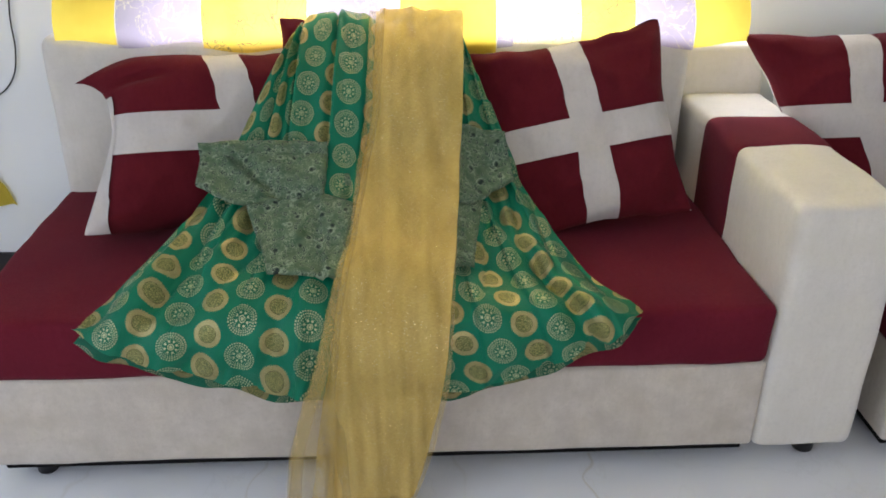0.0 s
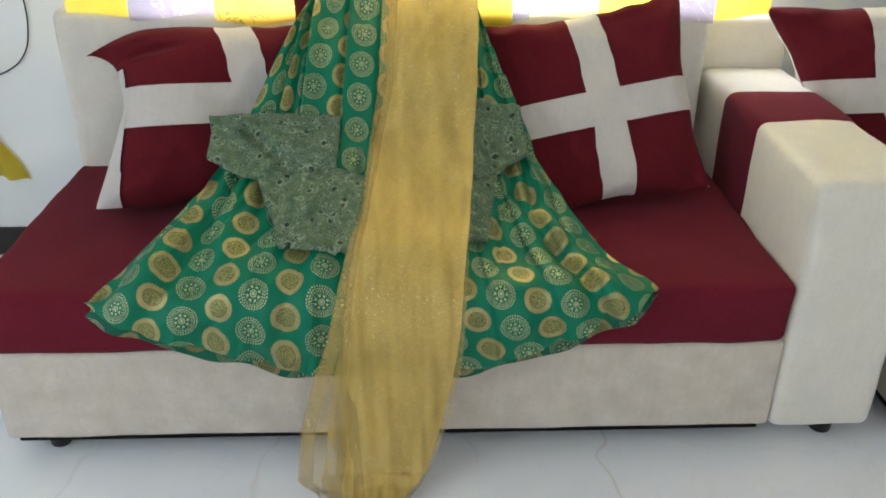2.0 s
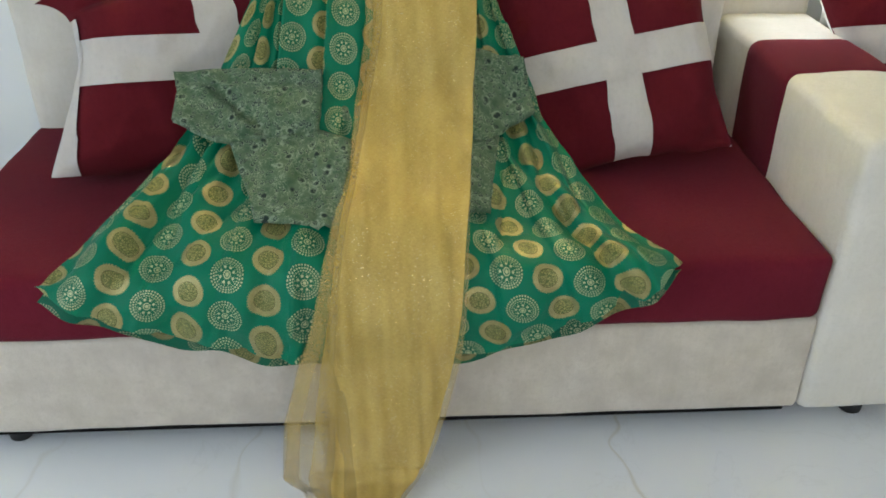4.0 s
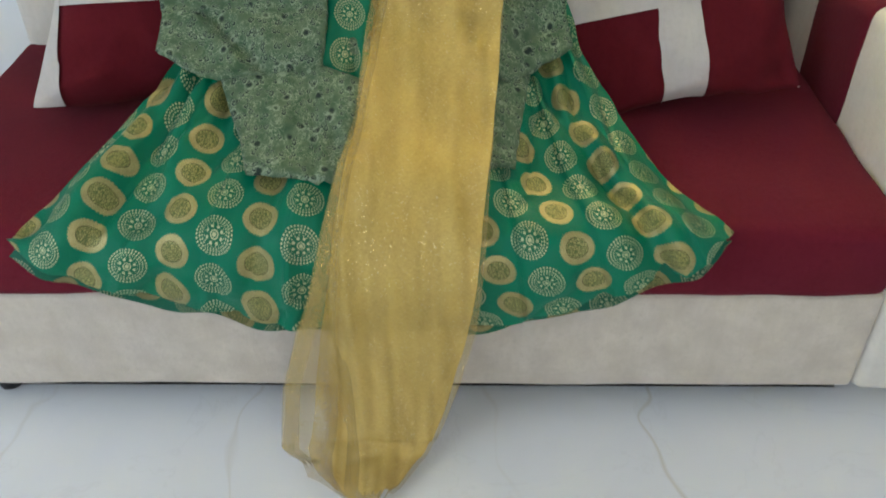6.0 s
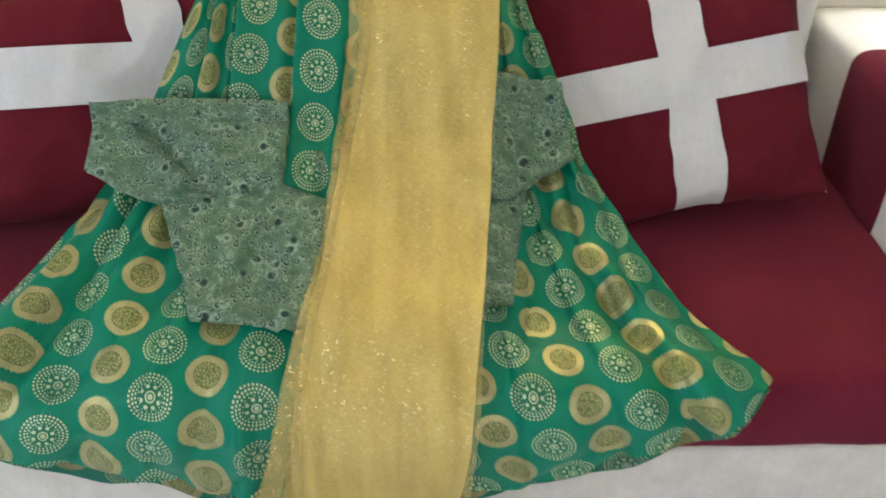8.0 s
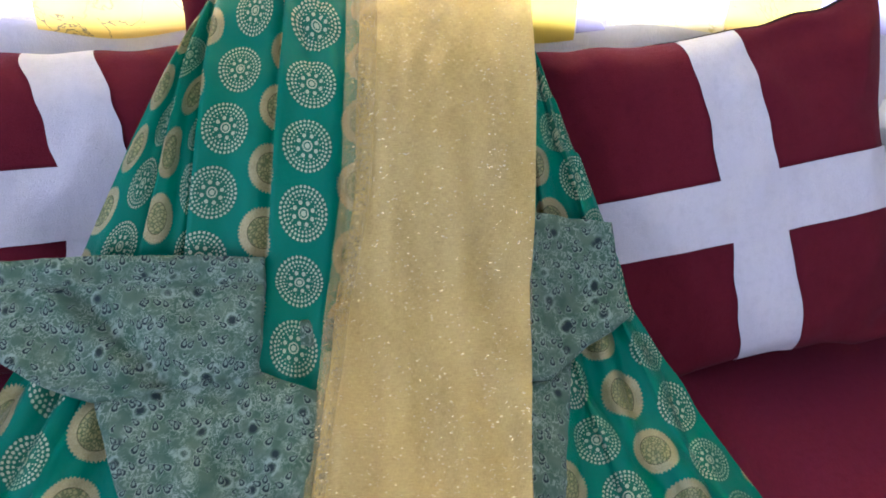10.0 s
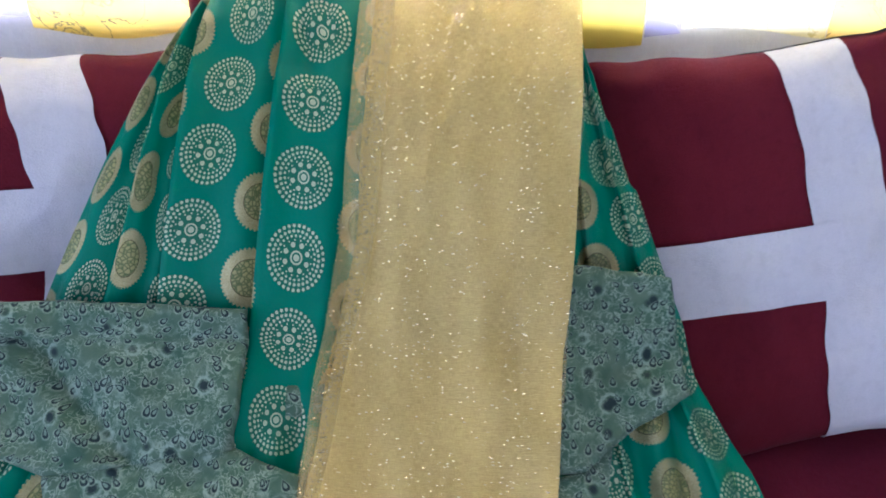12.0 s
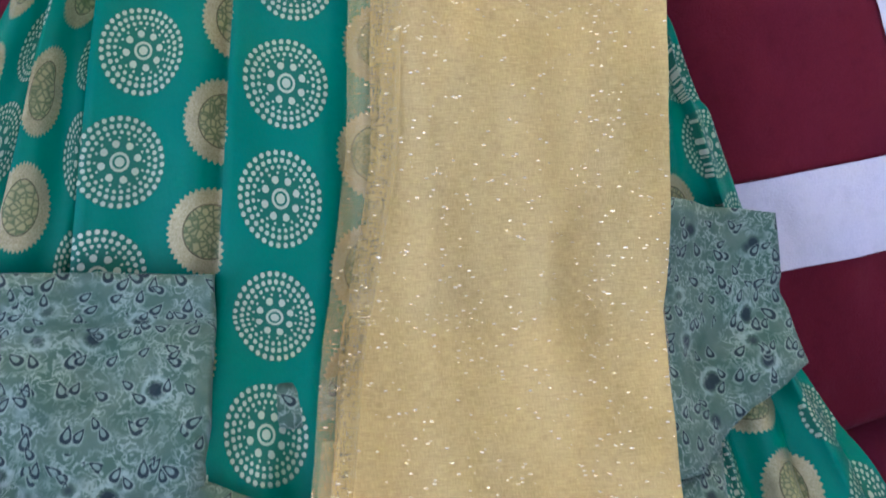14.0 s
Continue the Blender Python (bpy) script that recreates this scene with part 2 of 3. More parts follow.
        base = m.mix(m.math("MULTIPLY", m.ramp(shape, 0.20, 0.34, 0.7, 0.0), chosen), base, (0.18, 0.24, 0.165))
        base = m.mix(m.math("MULTIPLY", dark, m.math("MULTIPLY", chosen, 0.93)), base, (0.008, 0.020, 0.020))
    m.put("Base Color", base)
    m.put("Sheen Weight", 0.06)
    m.bump(m.math("ADD", m.noise(600, 2), m.noise(60, 3)), 0.25, 0.0015)
    return m.mat


PAISLEY = paisley_cloth()


def organza(name, cover, tint=1.0):
    """Sheer gold cloth with metal threads. cover: how much of it the threads fill."""
    m = Nodes(name, 0.45, spec=0.4)
    uv = m.coord("UV")
    big = m.ramp(m.noise(9, 4, m.scaled(uv, (1.5, 0.6, 1)), distort=0.6), 0.32, 0.68)
    thread = m.noise(1.0, 2, m.scaled(uv, (1500, 160, 1)))
    cross = m.noise(1.0, 2, m.scaled(uv, (130, 1300, 1)))
    slub = m.noise(1.0, 3, m.scaled(uv, (60, 420, 1)), distort=0.4)
    col = m.mix(big, (0.50 * tint, 0.345 * tint, 0.082 * tint), (0.67 * tint, 0.475 * tint, 0.140 * tint))
    col = m.mix(m.ramp(m.noise(42, 3, m.scaled(uv, (1.0, 0.35, 1))), 0.4, 0.7, 0.0, 0.35), col, (0.74 * tint, 0.56 * tint, 0.175 * tint))
    # Slanting darker streaks paint the soft shading of diagonal folds into the colour.
    slant = m.tree.nodes.new("ShaderNodeMapping")
    m.link(uv, slant.inputs[0])
    slant.inputs[2].default_value, slant.inputs[3].default_value = (0, 0, radians(-24)), (26, 6, 1)
    col = m.mix(m.ramp(m.noise(1.0, 4, slant.outputs[0]), 0.46, 0.68, 0.0, 0.35), col, (0.41 * tint, 0.275 * tint, 0.085 * tint))
    col = m.mix(m.ramp(slub, 0.46, 0.66, 0.0, 0.3), col, (0.45 * tint, 0.305 * tint, 0.075 * tint))
    col = m.mix(m.ramp(m.math("ADD", thread, cross), 0.8, 1.25, 0.0, 0.40), col, (0.72, 0.55, 0.18))
    tilt = m.tree.nodes.new("ShaderNodeMapping")
    m.link(uv, tilt.inputs[0])
    tilt.inputs[2].default_value, tilt.inputs[3].default_value = (0, 0, radians(-32)), (230, 700, 1)
    cell = m.voronoi(1.0, tilt.outputs[0])
    lot = m.tree.nodes.new("ShaderNodeSeparateColor")
    m.link(m.voronoi(1.0, tilt.outputs[0], out="Color"), lot.inputs[0])
    near = m.ramp(m.noise(1.0, 3, slant.outputs[0]), 0.40, 0.62, 0.965, 0.85)
    spark = m.math("MULTIPLY", m.math("GREATER_THAN", lot.outputs[0], near), m.math("LESS_THAN", cell, 0.34))
    col = m.mix(spark, col, (0.95, 0.82, 0.50))
    m.put("Base Color", col)
    m.put("Metallic", m.ramp(spark, 0.0, 1.0, 0.18, 0.9))
    m.put("Roughness", m.ramp(spark, 0.0, 1.0, 0.5, 0.22))
    alpha = m.ramp(m.math("ADD", thread, cross), 0.7, 1.3, cover - 0.10, cover + 0.10)
    m.put("Alpha", m.math("MAXIMUM", alpha, spark, clamp=True))
    m.bump(m.math("ADD", m.math("ADD", thread, cross), m.math("MULTIPLY", m.math("ADD", spark, slub), 2.5)), 0.4, 0.0012)
    return m.mat


ORGANZA = organza("gold_organza_folded", 0.80)
ORGANZA_MID = organza("gold_organza_double", 0.50, 0.95)
ORGANZA_SHEER = organza("gold_organza_single", 0.39, 0.95)


def curtain_cloth(name, ground, shade, line, amount):
    m = Nodes(name, 0.85, spec=0.2)
    v = m.scaled(m.coord(), (1, 0.2, 1))
    branch = m.math("ABSOLUTE", m.math("SUBTRACT", m.noise(13, 4, v, distort=1.4), 0.5))
    col = m.mix(m.ramp(m.noise(7, 3, v), 0.35, 0.7), ground, shade)
    col = m.mix(m.ramp(branch, 0.004, 0.014, amount, 0.0), col, line)
    m.put("Base Color", col)
    m.bump(m.noise(700, 2), 0.2, 0.0008)
    thin = m.tree.nodes.new("ShaderNodeBsdfTranslucent")
    both = m.tree.nodes.new("ShaderNodeMixShader")
    both.inputs[0].default_value = 0.47
    m.link(col, thin.inputs[0])
    m.tree.links.new(m.shader.outputs[0], both.inputs[1])
    m.tree.links.new(thin.outputs[0], both.inputs[2])
    m.tree.links.new(both.outputs[0], m.tree.nodes["Material Output"].inputs[0])
    return m.mat


YELLOW = curtain_cloth("plain_yellow_curtain", (0.76, 0.62, 0.10), (0.66, 0.50, 0.07), (0.8, 0.7, 0.1), 0.0)
YELLOW_PRINT = curtain_cloth("printed_yellow_curtain", (0.82, 0.66, 0.10), (0.80, 0.55, 0.16), (0.22, 0.17, 0.10), 0.95)
LAVENDER = curtain_cloth("lavender_curtain", (0.42, 0.37, 0.48), (0.30, 0.28, 0.34), (0.70, 0.62, 0.40), 0.6)
# Printed yellow whitened in its colour, for the sun glaring through the curtain's centre.
YELLOW_SUNLIT = curtain_cloth("sunlit_yellow_curtain", (0.86, 0.82, 0.66), (0.84, 0.72, 0.30), (0.62, 0.50, 0.16), 0.8)


def glass():
    m = Nodes("window_glass", 0.02)
    m.put("Base Color", (0.95, 0.97, 0.97)), m.put("Transmission Weight", 1.0)
    return m.mat


GLASS = glass()
ALUMINIUM = paint("white_window_frame", (0.72, 0.72, 0.71), (0.60, 0.60, 0.58), 0.4)


# ---- mesh helpers ----
def smoothstep(a, b, x):
    t = min(1.0, max(0.0, (x - a) / (b - a)))
    return t * t * (3 - 2 * t)


def from_bm(name, bm, material, smooth=True):
    mesh = bpy.data.meshes.new(name)
    bm.to_mesh(mesh)
    bm.free()
    mesh.materials.append(material)
    if smooth:
        mesh.polygons.foreach_set("use_smooth", [True] * len(mesh.polygons))
    return new(name, mesh)


def part(name, bm, material, parent, label="", smooth=True):
    ob = from_bm(name, bm, material, smooth)
    ob.parent = parent
    if label:
        tagged(ob, label)
    return ob


def empty(name, place, label, category, **tags):
    ob = new(name)
    ob.location = place
    return tagged(ob, label, category, **tags)


def moved(bm, v):
    bmesh.ops.translate(bm, verts=bm.verts, vec=v)
    return bm


def box(lo, hi, bevel=0.0, segments=2):
    bm = bmesh.new()
    bmesh.ops.create_cube(bm, size=1)
    for v in bm.verts:
        v.co = Vector([(a + b) / 2 + c * (b - a) for a, b, c in zip(lo, hi, v.co)])
    if bevel:
        bmesh.ops.bevel(bm, geom=bm.edges, offset=bevel, segments=segments, profile=0.5, affect="EDGES")
    return bm


def soft_box(lo, hi, r, step=0.03, puff=0.0, rough=0.0):
    """An upholstered block: rounded edges, slightly puffed faces, uneven surface."""
    half = [(b - a) / 2 for a, b in zip(lo, hi)]
    mid = [(a + b) / 2 for a, b in zip(lo, hi)]
    bm = bmesh.new()
    lines = []
    for h in half:
        inner = [-h, -h + r * 0.12, -h + r * 0.3, -h + r * 0.6, -h + r]
        k = max(2, int(2 * (h - r) / step))
        lines.append(inner + [-h + r + 2 * (h - r) * i / k for i in range(1, k)] + [-c for c in reversed(inner)])
    verts = {}

    def vert(p):
        key = tuple(round(c, 5) for c in p)
        if key not in verts:
            verts[key] = bm.verts.new(p)
        return verts[key]

    for axis in range(3):
        a, b = [i for i in range(3) if i != axis]
        for sign in (-1, 1):
            for i in range(len(lines[a]) - 1):
                for j in range(len(lines[b]) - 1):
                    quad = []
                    for di, dj in ((0, 0), (1, 0), (1, 1), (0, 1)):
                        p = [0, 0, 0]
                        p[axis], p[a], p[b] = sign * half[axis], lines[a][i + di], lines[b][j + dj]
                        quad.append(vert(p))
                    bm.faces.new(quad)
    bmesh.ops.recalc_face_normals(bm, faces=bm.faces)
    for v in bm.verts:
        p = v.co
        core = Vector([max(-(h - r), min(h - r, c)) for c, h in zip(p, half)])
        d = p - core
        if d.length > 1e-6:
            p = core + d.normalized() * r
        t = [1 - (c / h) ** 2 for c, h in zip(p, half)]
        for i in range(3):
            o = [k for k in range(3) if k != i]
            if abs(p[i]) > half[i] - r * 1.01:
                p[i] += math.copysign(puff * max(0, t[o[0]]) ** 0.5 * max(0, t[o[1]]) ** 0.5, p[i])
        w = p + Vector(mid)
        p = p + Vector((noise.noise(w * 7), noise.noise(w * 7 + Vector((9, 3, 1))), noise.noise(w * 7 + Vector((2, 8, 5))))) * rough
        v.co = p + Vector(mid)
    return bm


def grid_faces(bm, rows):
    for a, b in zip(rows, rows[1:]):
        for i in range(len(a) - 1):
            bm.faces.new((a[i], a[i + 1], b[i + 1], b[i]))


# ---- the room ----
def setting(name, bm, material, label, parent=None, smooth=False):
    ob = from_bm(name, bm, material, smooth)
    ob.parent = parent
    return tagged(ob, label, name.split("_")[0], kind="structure")


X0, X1, Y0, Y1, H = -1.95, 3.6, -2.0, 3.03, 2.75
setting("floor", box((X0 - 0.2, Y0 - 0.2, -0.1), (X1 + 0.2, Y1 + 0.2, 0.0)), MARBLE, "polished white marble floor with grey-brown veins")
setting("ceiling", box((X0 - 0.2, Y0 - 0.2, H), (X1 + 0.2, Y1 + 0.2, H + 0.1)), CEILING, "plain white painted ceiling")


def wall_with_opening(name, axis, at, thick, span, hole, label):
    """A wall along x (axis 0) or y (axis 1) with one opening: hole is (from, to, sill, head)."""
    bm = bmesh.new()
    a, b, z0, z1 = hole
    for s0, s1, lo, hi in ((span[0], a, 0, H), (b, span[1], 0, H), (a, b, 0, z0), (a, b, z1, H)):
        if hi - lo > 0.01 and s1 - s0 > 0.01:
            p, q = ((s0, at, lo), (s1, at + thick, hi)) if axis == 0 else ((at, s0, lo), (at + thick, s1, hi))
            piece = box(p, q)
            vs = [bm.verts.new(v.co) for v in piece.verts]
            piece.verts.index_update()
            for f in piece.faces:
                bm.faces.new([vs[v.index] for v in f.verts])
            piece.free()
    return setting(name, bm, WALL, label)


wall_with_opening("wall_north", 0, Y1, 0.2, (X0 - 0.2, X1 + 0.2), (-0.42, 1.18, 0.86, 2.1), "white painted wall with a window behind the sofa")
wall_with_opening("wall_west", 1, X0 - 0.2, 0.2, (Y0, Y1), (-0.2, 1.4, 0.0, 2.3), "white painted side wall with an open doorway")
wall_with_opening("wall_south", 0, Y0 - 0.2, 0.2, (X0 - 0.2, X1 + 0.2), (0.3, 2.1, 0.9, 2.1), "white painted wall behind the camera")
setting("wall_east", box((X1, Y0, 0), (X1 + 0.2, Y1, H)), WALL, "plain white painted wall")
setting("baseboard", box((X0, Y1 - 0.012, 0.0), (X1, Y1 - 0.001, 0.10), 0.003), SKIRTING, "low dark polished stone skirting")

window = tagged(new("window_1"), "white framed window behind the curtains", "window", kind="structure")
window.location = (0.38, Y1 + 0.09, 0.86)
for lo, hi in (((-0.80, -0.02, 0), (0.80, 0.02, 0.05)), ((-0.80, -0.02, 1.19), (0.80, 0.02, 1.24)), ((-0.80, -0.02, 0.05), (-0.75, 0.02, 1.19)),
               ((0.75, -0.02, 0.05), (0.80, 0.02, 1.19)), ((-0.025, -0.02, 0.05), (0.025, 0.02, 1.19))):
    part("window_frame", box(lo, hi, 0.004), ALUMINIUM, window, smooth=False)
for lo, hi in (((-0.75, -0.003, 0.05), (-0.025, 0.003, 1.19)), ((0.025, -0.003, 0.05), (0.75, 0.003, 1.19))):
    part("pane", box(lo, hi), GLASS, window, smooth=False).visible_shadow = False


# ---- curtains ----
def curtain_panel(x0, x1, bottom, top, y, folds, deep, seed):
    bm = bmesh.new()
    uv = bm.loops.layers.uv.new("map")
    n, k = max(8, int((x1 - x0) / 0.008)), 60
    rows = []
    for j in range(k + 1):
        z = bottom + (top - bottom) * j / k
        row = []
        for i in range(n + 1):
            x = x0 + (x1 - x0) * i / n
            w = math.sin(x * folds + seed) * deep + noise.noise(Vector((x * 9, z * 1.5, seed))) * deep * 0.8
            low = 0.008 * math.sin(x * 21 + seed) * (1 - j / k)
            over = 0.266 * smoothstep(1.22, 0.89, z)
            row.append(bm.verts.new((x, y - over + w * (0.3 + 0.7 * j / k), z + low)))
        rows.append(row)
    grid_faces(bm, rows)
    return bm


curtain = empty("curtain", (0.34, 2.965, 0.78), "yellow and lavender printed window curtain hanging behind the sofa", "curtain")
for a, b, mat, z, lab in (
        (-0.590, -0.435, YELLOW, 0.862, "plain yellow band"), (-0.433, -0.215, LAVENDER, 0.855, "lavender band with branch print"),
        (-0.213, 0.06, YELLOW_PRINT, 0.842, "yellow band with line print"), (0.062, 0.30, LAVENDER, 0.84, "lavender band with branch print"),
        (0.302, 0.555, YELLOW, 0.832, "plain yellow band"), (0.557, 0.60, LAVENDER, 0.842, "lavender band with branch print"),
        (0.602, 0.78, YELLOW_SUNLIT, 0.848, "yellow band with line print, painted pale as sunlit"), (0.781, 0.925, YELLOW_PRINT, 0.848, "yellow band with line print"), (0.927, 1.085, LAVENDER, 0.842, "lavender band with branch print"),
        (1.087, 1.235, YELLOW, 0.848, "plain yellow band")):
    bm = moved(curtain_panel(a, b, z, 2.25, 2.965, 27, 0.011, 0.7), -Vector(curtain.location))
    part("band", bm, mat, curtain, lab)
rod = bmesh.new()
bmesh.ops.create_cone(rod, cap_ends=True, segments=16, radius1=0.012, radius2=0.012, depth=2.3, matrix=Matrix.Rotation(radians(90), 4, "Y"))
part("rod", moved(rod, Vector((0.0, 0.0, 1.475))), ALUMINIUM, curtain)

side_curtain = empty("door_curtain", (-1.065, 3.014, 0.27), "plain yellow curtain edge hanging at the side wall", "curtain")
bm = bmesh.new()
rows = []
for j in range(31):
    t = j / 30
    z = 0.0 + 2.0 * t
    wide = 0.13 * (1 - 0.8 * smoothstep(0, 0.11, t))
    rows.append([bm.verts.new((-0.06 + (0.06 + wide) * i / 14, 0.016 * math.sin(i * 1.1 + t * 2), z + 0.02 * (1 - i / 14) * (1 - t))) for i in range(15)])
grid_faces(bm, rows)
part("cloth", bm, YELLOW, side_curtain)


def cable(name, points, radius, label):
    data = bpy.data.curves.new(name, "CURVE")
    data.dimensions, data.bevel_depth, data.bevel_resolution = "3D", radius, 3
    sp = data.splines.new("BEZIER")
    sp.bezier_points.add(len(points) - 1)
    for b, p in zip(sp.bezier_points, points):
        b.co, b.handle_left_type, b.handle_right_type = p, "AUTO", "AUTO"
    data.materials.append(BLACK)
    temp = bpy.data.objects.new(name, data)
    mesh = bpy.data.meshes.new_from_object(temp)
    bpy.data.objects.remove(temp)
    return tagged(new(name, mesh), label, "cable")


cable("cable", [(-0.80, 3.02, 1.35), (-0.815, 3.02, 0.98), (-0.832, 3.02, 0.86), (-0.838, 3.02, 0.76), (-0.865, 3.02, 0.68), (-0.92, 3.02, 0.63), (-1.02, 3.02, 0.60)], 0.0023,
      "thin black cable hanging in a loop on the wall")


# ---- the sofas ----
def make_sofa(place, back, label):
    sofa = empty("sofa", place, label, "sofa", group="sofas in a row")
    W = 1.755
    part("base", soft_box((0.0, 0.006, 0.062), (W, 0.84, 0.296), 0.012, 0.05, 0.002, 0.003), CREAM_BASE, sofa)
    # Black slab added as the dark shade in the gap below the base.
    part("under_shade", box((0.014, 0.030, 0.036), (W - 0.014, 0.83, 0.064), 0.004), BLACK_CLOTH, sofa, "black slab standing in for the shade under the base")
    part("seat", soft_box((-0.006, 0.0, 0.294), (W - 0.002, 0.74, 0.442), 0.022, 0.035, 0.006, 0.006), MAROON, sofa, "smooth maroon fitted seat cover")
    part("backrest", soft_box((0.0, 0.715, 0.31), (W - 0.03, 0.845, back), 0.03, 0.05, 0.004, 0.004), CREAM, sofa)
    part("back_frame", soft_box((0.0, 0.848, 0.07), (W + 0.245, 0.930, 0.812), 0.02, 0.06, 0.0, 0.003), CREAM, sofa)
    part("armrest", soft_box((W, 0.0, 0.056), (W + 0.24, 0.845, 0.678), 0.026, 0.035, 0.004, 0.005), CREAM, sofa, "broad cream arm with worn edges")
    band = soft_box((W - 0.005, 0.345, 0.405), (W + 0.245, 0.615, 0.682), 0.032, 0.03, 0.003, 0.004)
    part("arm_band", band, MAROON, sofa, "maroon cloth band over the arm")
    for x in (0.09, 0.87, W + 0.16):
        for y in (0.07, 0.80):
            bm = bmesh.new()
            bmesh.ops.create_cone(bm, cap_ends=True, segments=20, radius1=0.024, radius2=0.030, depth=0.074)
            bmesh.ops.bevel(bm, geom=[e for e in bm.edges if e.calc_face_angle(0) > 1], offset=0.004, segments=2, affect="EDGES")
            part("foot", moved(bm, Vector((x, y, 0.037))), BLACK, sofa, "short black plastic foot")
    return sofa


make_sofa((-0.640, 1.994, 0.0), 0.874, "cream chenille sofa with maroon seat cover and one broad arm")
make_sofa((1.43, 1.994, 0.0), 0.800, "cream chenille sofa with maroon seat and a lower back")


# ---- cushions ----
def make_cushion(place, w, h, thick, lean, roll, yaw, strip, label, droop=0.0, ears=0.05, off=0.0, tip=0.0, side=0.0, bend=0.0, shear=0.0, rise=0.0, low=0.0, zipped=False):
    """A soft square cushion: maroon front with a crossed cream band, cream back. Local x across, z up, front to -y."""
    cushion = empty("cushion", place, label, "cushion", group="cushions on the sofas")
    cushion.rotation_euler = Euler((radians(-lean), radians(roll), radians(yaw)))

    def surface(u, v, lift):
        pinch = ears * 2
        x = u * w / 2 * (1 - pinch * (1 - v * v) * abs(u) ** 3)
        z = v * h / 2 * (1 - pinch * (1 - u * u) * abs(v) ** 3)
        z -= droop * max(0, -v) ** 2 * (0.8 + 0.2 * max(0, -u))
        x -= droop * 0.72 * max(0, -u) ** 3 * max(0, -v) ** 2
        x -= shear * v
        round_off = 1 - 0.05 * (abs(u) * abs(v)) ** 6
        x, z = x * round_off, z * round_off
        x += 0.006 * noise.noise(Vector((v * 3.5, place[0] * 5, 2.0))) * u ** 4
        z += 0.008 * noise.noise(Vector((u * 4.0, place[0] * 5, 7.0))) * v ** 4
        x -= tip * 1.3 * max(0, -u) ** 9 * max(0, v) ** 3
        z -= tip * 0.9 * max(0, -u) ** 9 * max(0, v) ** 2
        t = thick / 2 * max(0.0, (1 - u ** 4)) ** 0.6 * max(0.0, (1 - v ** 4)) ** 0.6
        p = Vector((x * 5 + place[0] * 3, z * 5, place[0]))
        wr = noise.noise(p) * 0.018 + (1 - abs(noise.noise(p * 1.9))) * 0.012 + noise.noise(p * 5) * 0.0035 - 0.010
        edge = smoothstep(1.0, 0.8, max(abs(u), abs(v)))
        wr -= tip * 0.30 * math.exp(-((v - 0.62 - 0.25 * (u + 0.8)) / 0.06) ** 2) * smoothstep(-0.45, -0.75, u)
        crease = 0.009 * math.sin((u * 3 - v * 7) * 2) * smoothstep(0.45, 0.9, abs(u)) * smoothstep(0.45, 0.9, abs(v))
        return x, -(t + (wr + crease) * edge * 1.15 + lift), z

    def sheet(u0, u1, v0, v1, lift, front=True, bow=0.0, flare=0.0):
        nu, nv = max(8, int((u1 - u0) * 40)), max(8, int((v1 - v0) * 40))
        bm = bmesh.new()
        rows = []
        for j in range(nv + 1):
            v = v0 + (v1 - v0) * j / nv
            row = []
            for i in range(nu + 1):
                u = u0 + (u1 - u0) * (1 + flare * max(0.0, -v) ** 2) * i / nu - bow * max(0.0, v) ** 1.2 + (low * max(0.0, -v) ** 1.2 if bow else 0.0)
                if abs(u) < 0.9 and lift:
                    u += 0.017 * noise.noise(Vector((v * 5, u * 3, place[0])))
                x, y, z = surface(u, v, lift)
                row.append(bm.verts.new((x, y if front else -y, z)))
            rows.append(row)
        grid_faces(bm, rows)
        if not front:
            bmesh.ops.reverse_faces(bm, faces=bm.faces)
        return bm

    part("cover", sheet(-1, 1, -1, 1, 0.0), MAROON_CUSHION, cushion)
    part("back_cover", sheet(-1, 1, -1, 1, 0.0, False), LINEN, cushion, "cream linen back")
    sw, sh = strip / w, strip / h
    part("upright_strip", sheet(off - sw, off + sw, -1, 1, 0.0036, True, bend), LINEN, cushion, "cream linen strip")
    part("cross_strip", sheet(-1, 1, rise - sh, rise + sh, 0.0058), LINEN, cushion, "cream linen strip")
    if zipped:
        part("zip", sheet(-0.30, 0.97, 0.984, 1.0, 0.003), BLACK_CLOTH, cushion, "dark zip along the top edge")
    if side:
        bm = sheet(-1, -1 + side * 1.6, -0.99, 0.45, 0.0075, True, 0.0, 2.2)
        part("side_panel", bm, LINEN, cushion, "cream linen edge of the back")
    return cushion


make_cushion((0.752, 2.499, 0.671), 0.535, 0.527, 0.11, 28.9, -8.6, 6.5, 0.085, "maroon cushion with cream cross leaning on the sofa back", ears=0.065, off=0.053, bend=0.105, shear=-0.012, rise=-0.038, low=0.027, zipped=True)
make_cushion((-0.103, 2.530, 0.694), 0.66, 0.372, 0.165, 22.8, 2.0, 11.9, 0.088, "wide maroon cushion with cream cross beside the green skirt", droop=0.081, ears=0.03, off=-0.007, tip=0.07, side=0.03, bend=0.178, shear=-0.021, rise=-0.068)
make_cushion((0.20, 2.645, 0.69), 0.45, 0.49, 0.10, 14, 2, 0, 0.082, "maroon cushion half hidden behind the green skirt", ears=0.05)
make_cushion((1.664, 2.615, 0.677), 0.72, 0.47, 0.17, 20.3, -2.0, -2.1, 0.088, "maroon cushion with cream cross on the second sofa", ears=0.05, off=-0.391, bend=-0.244, shear=0.096, rise=-0.07)


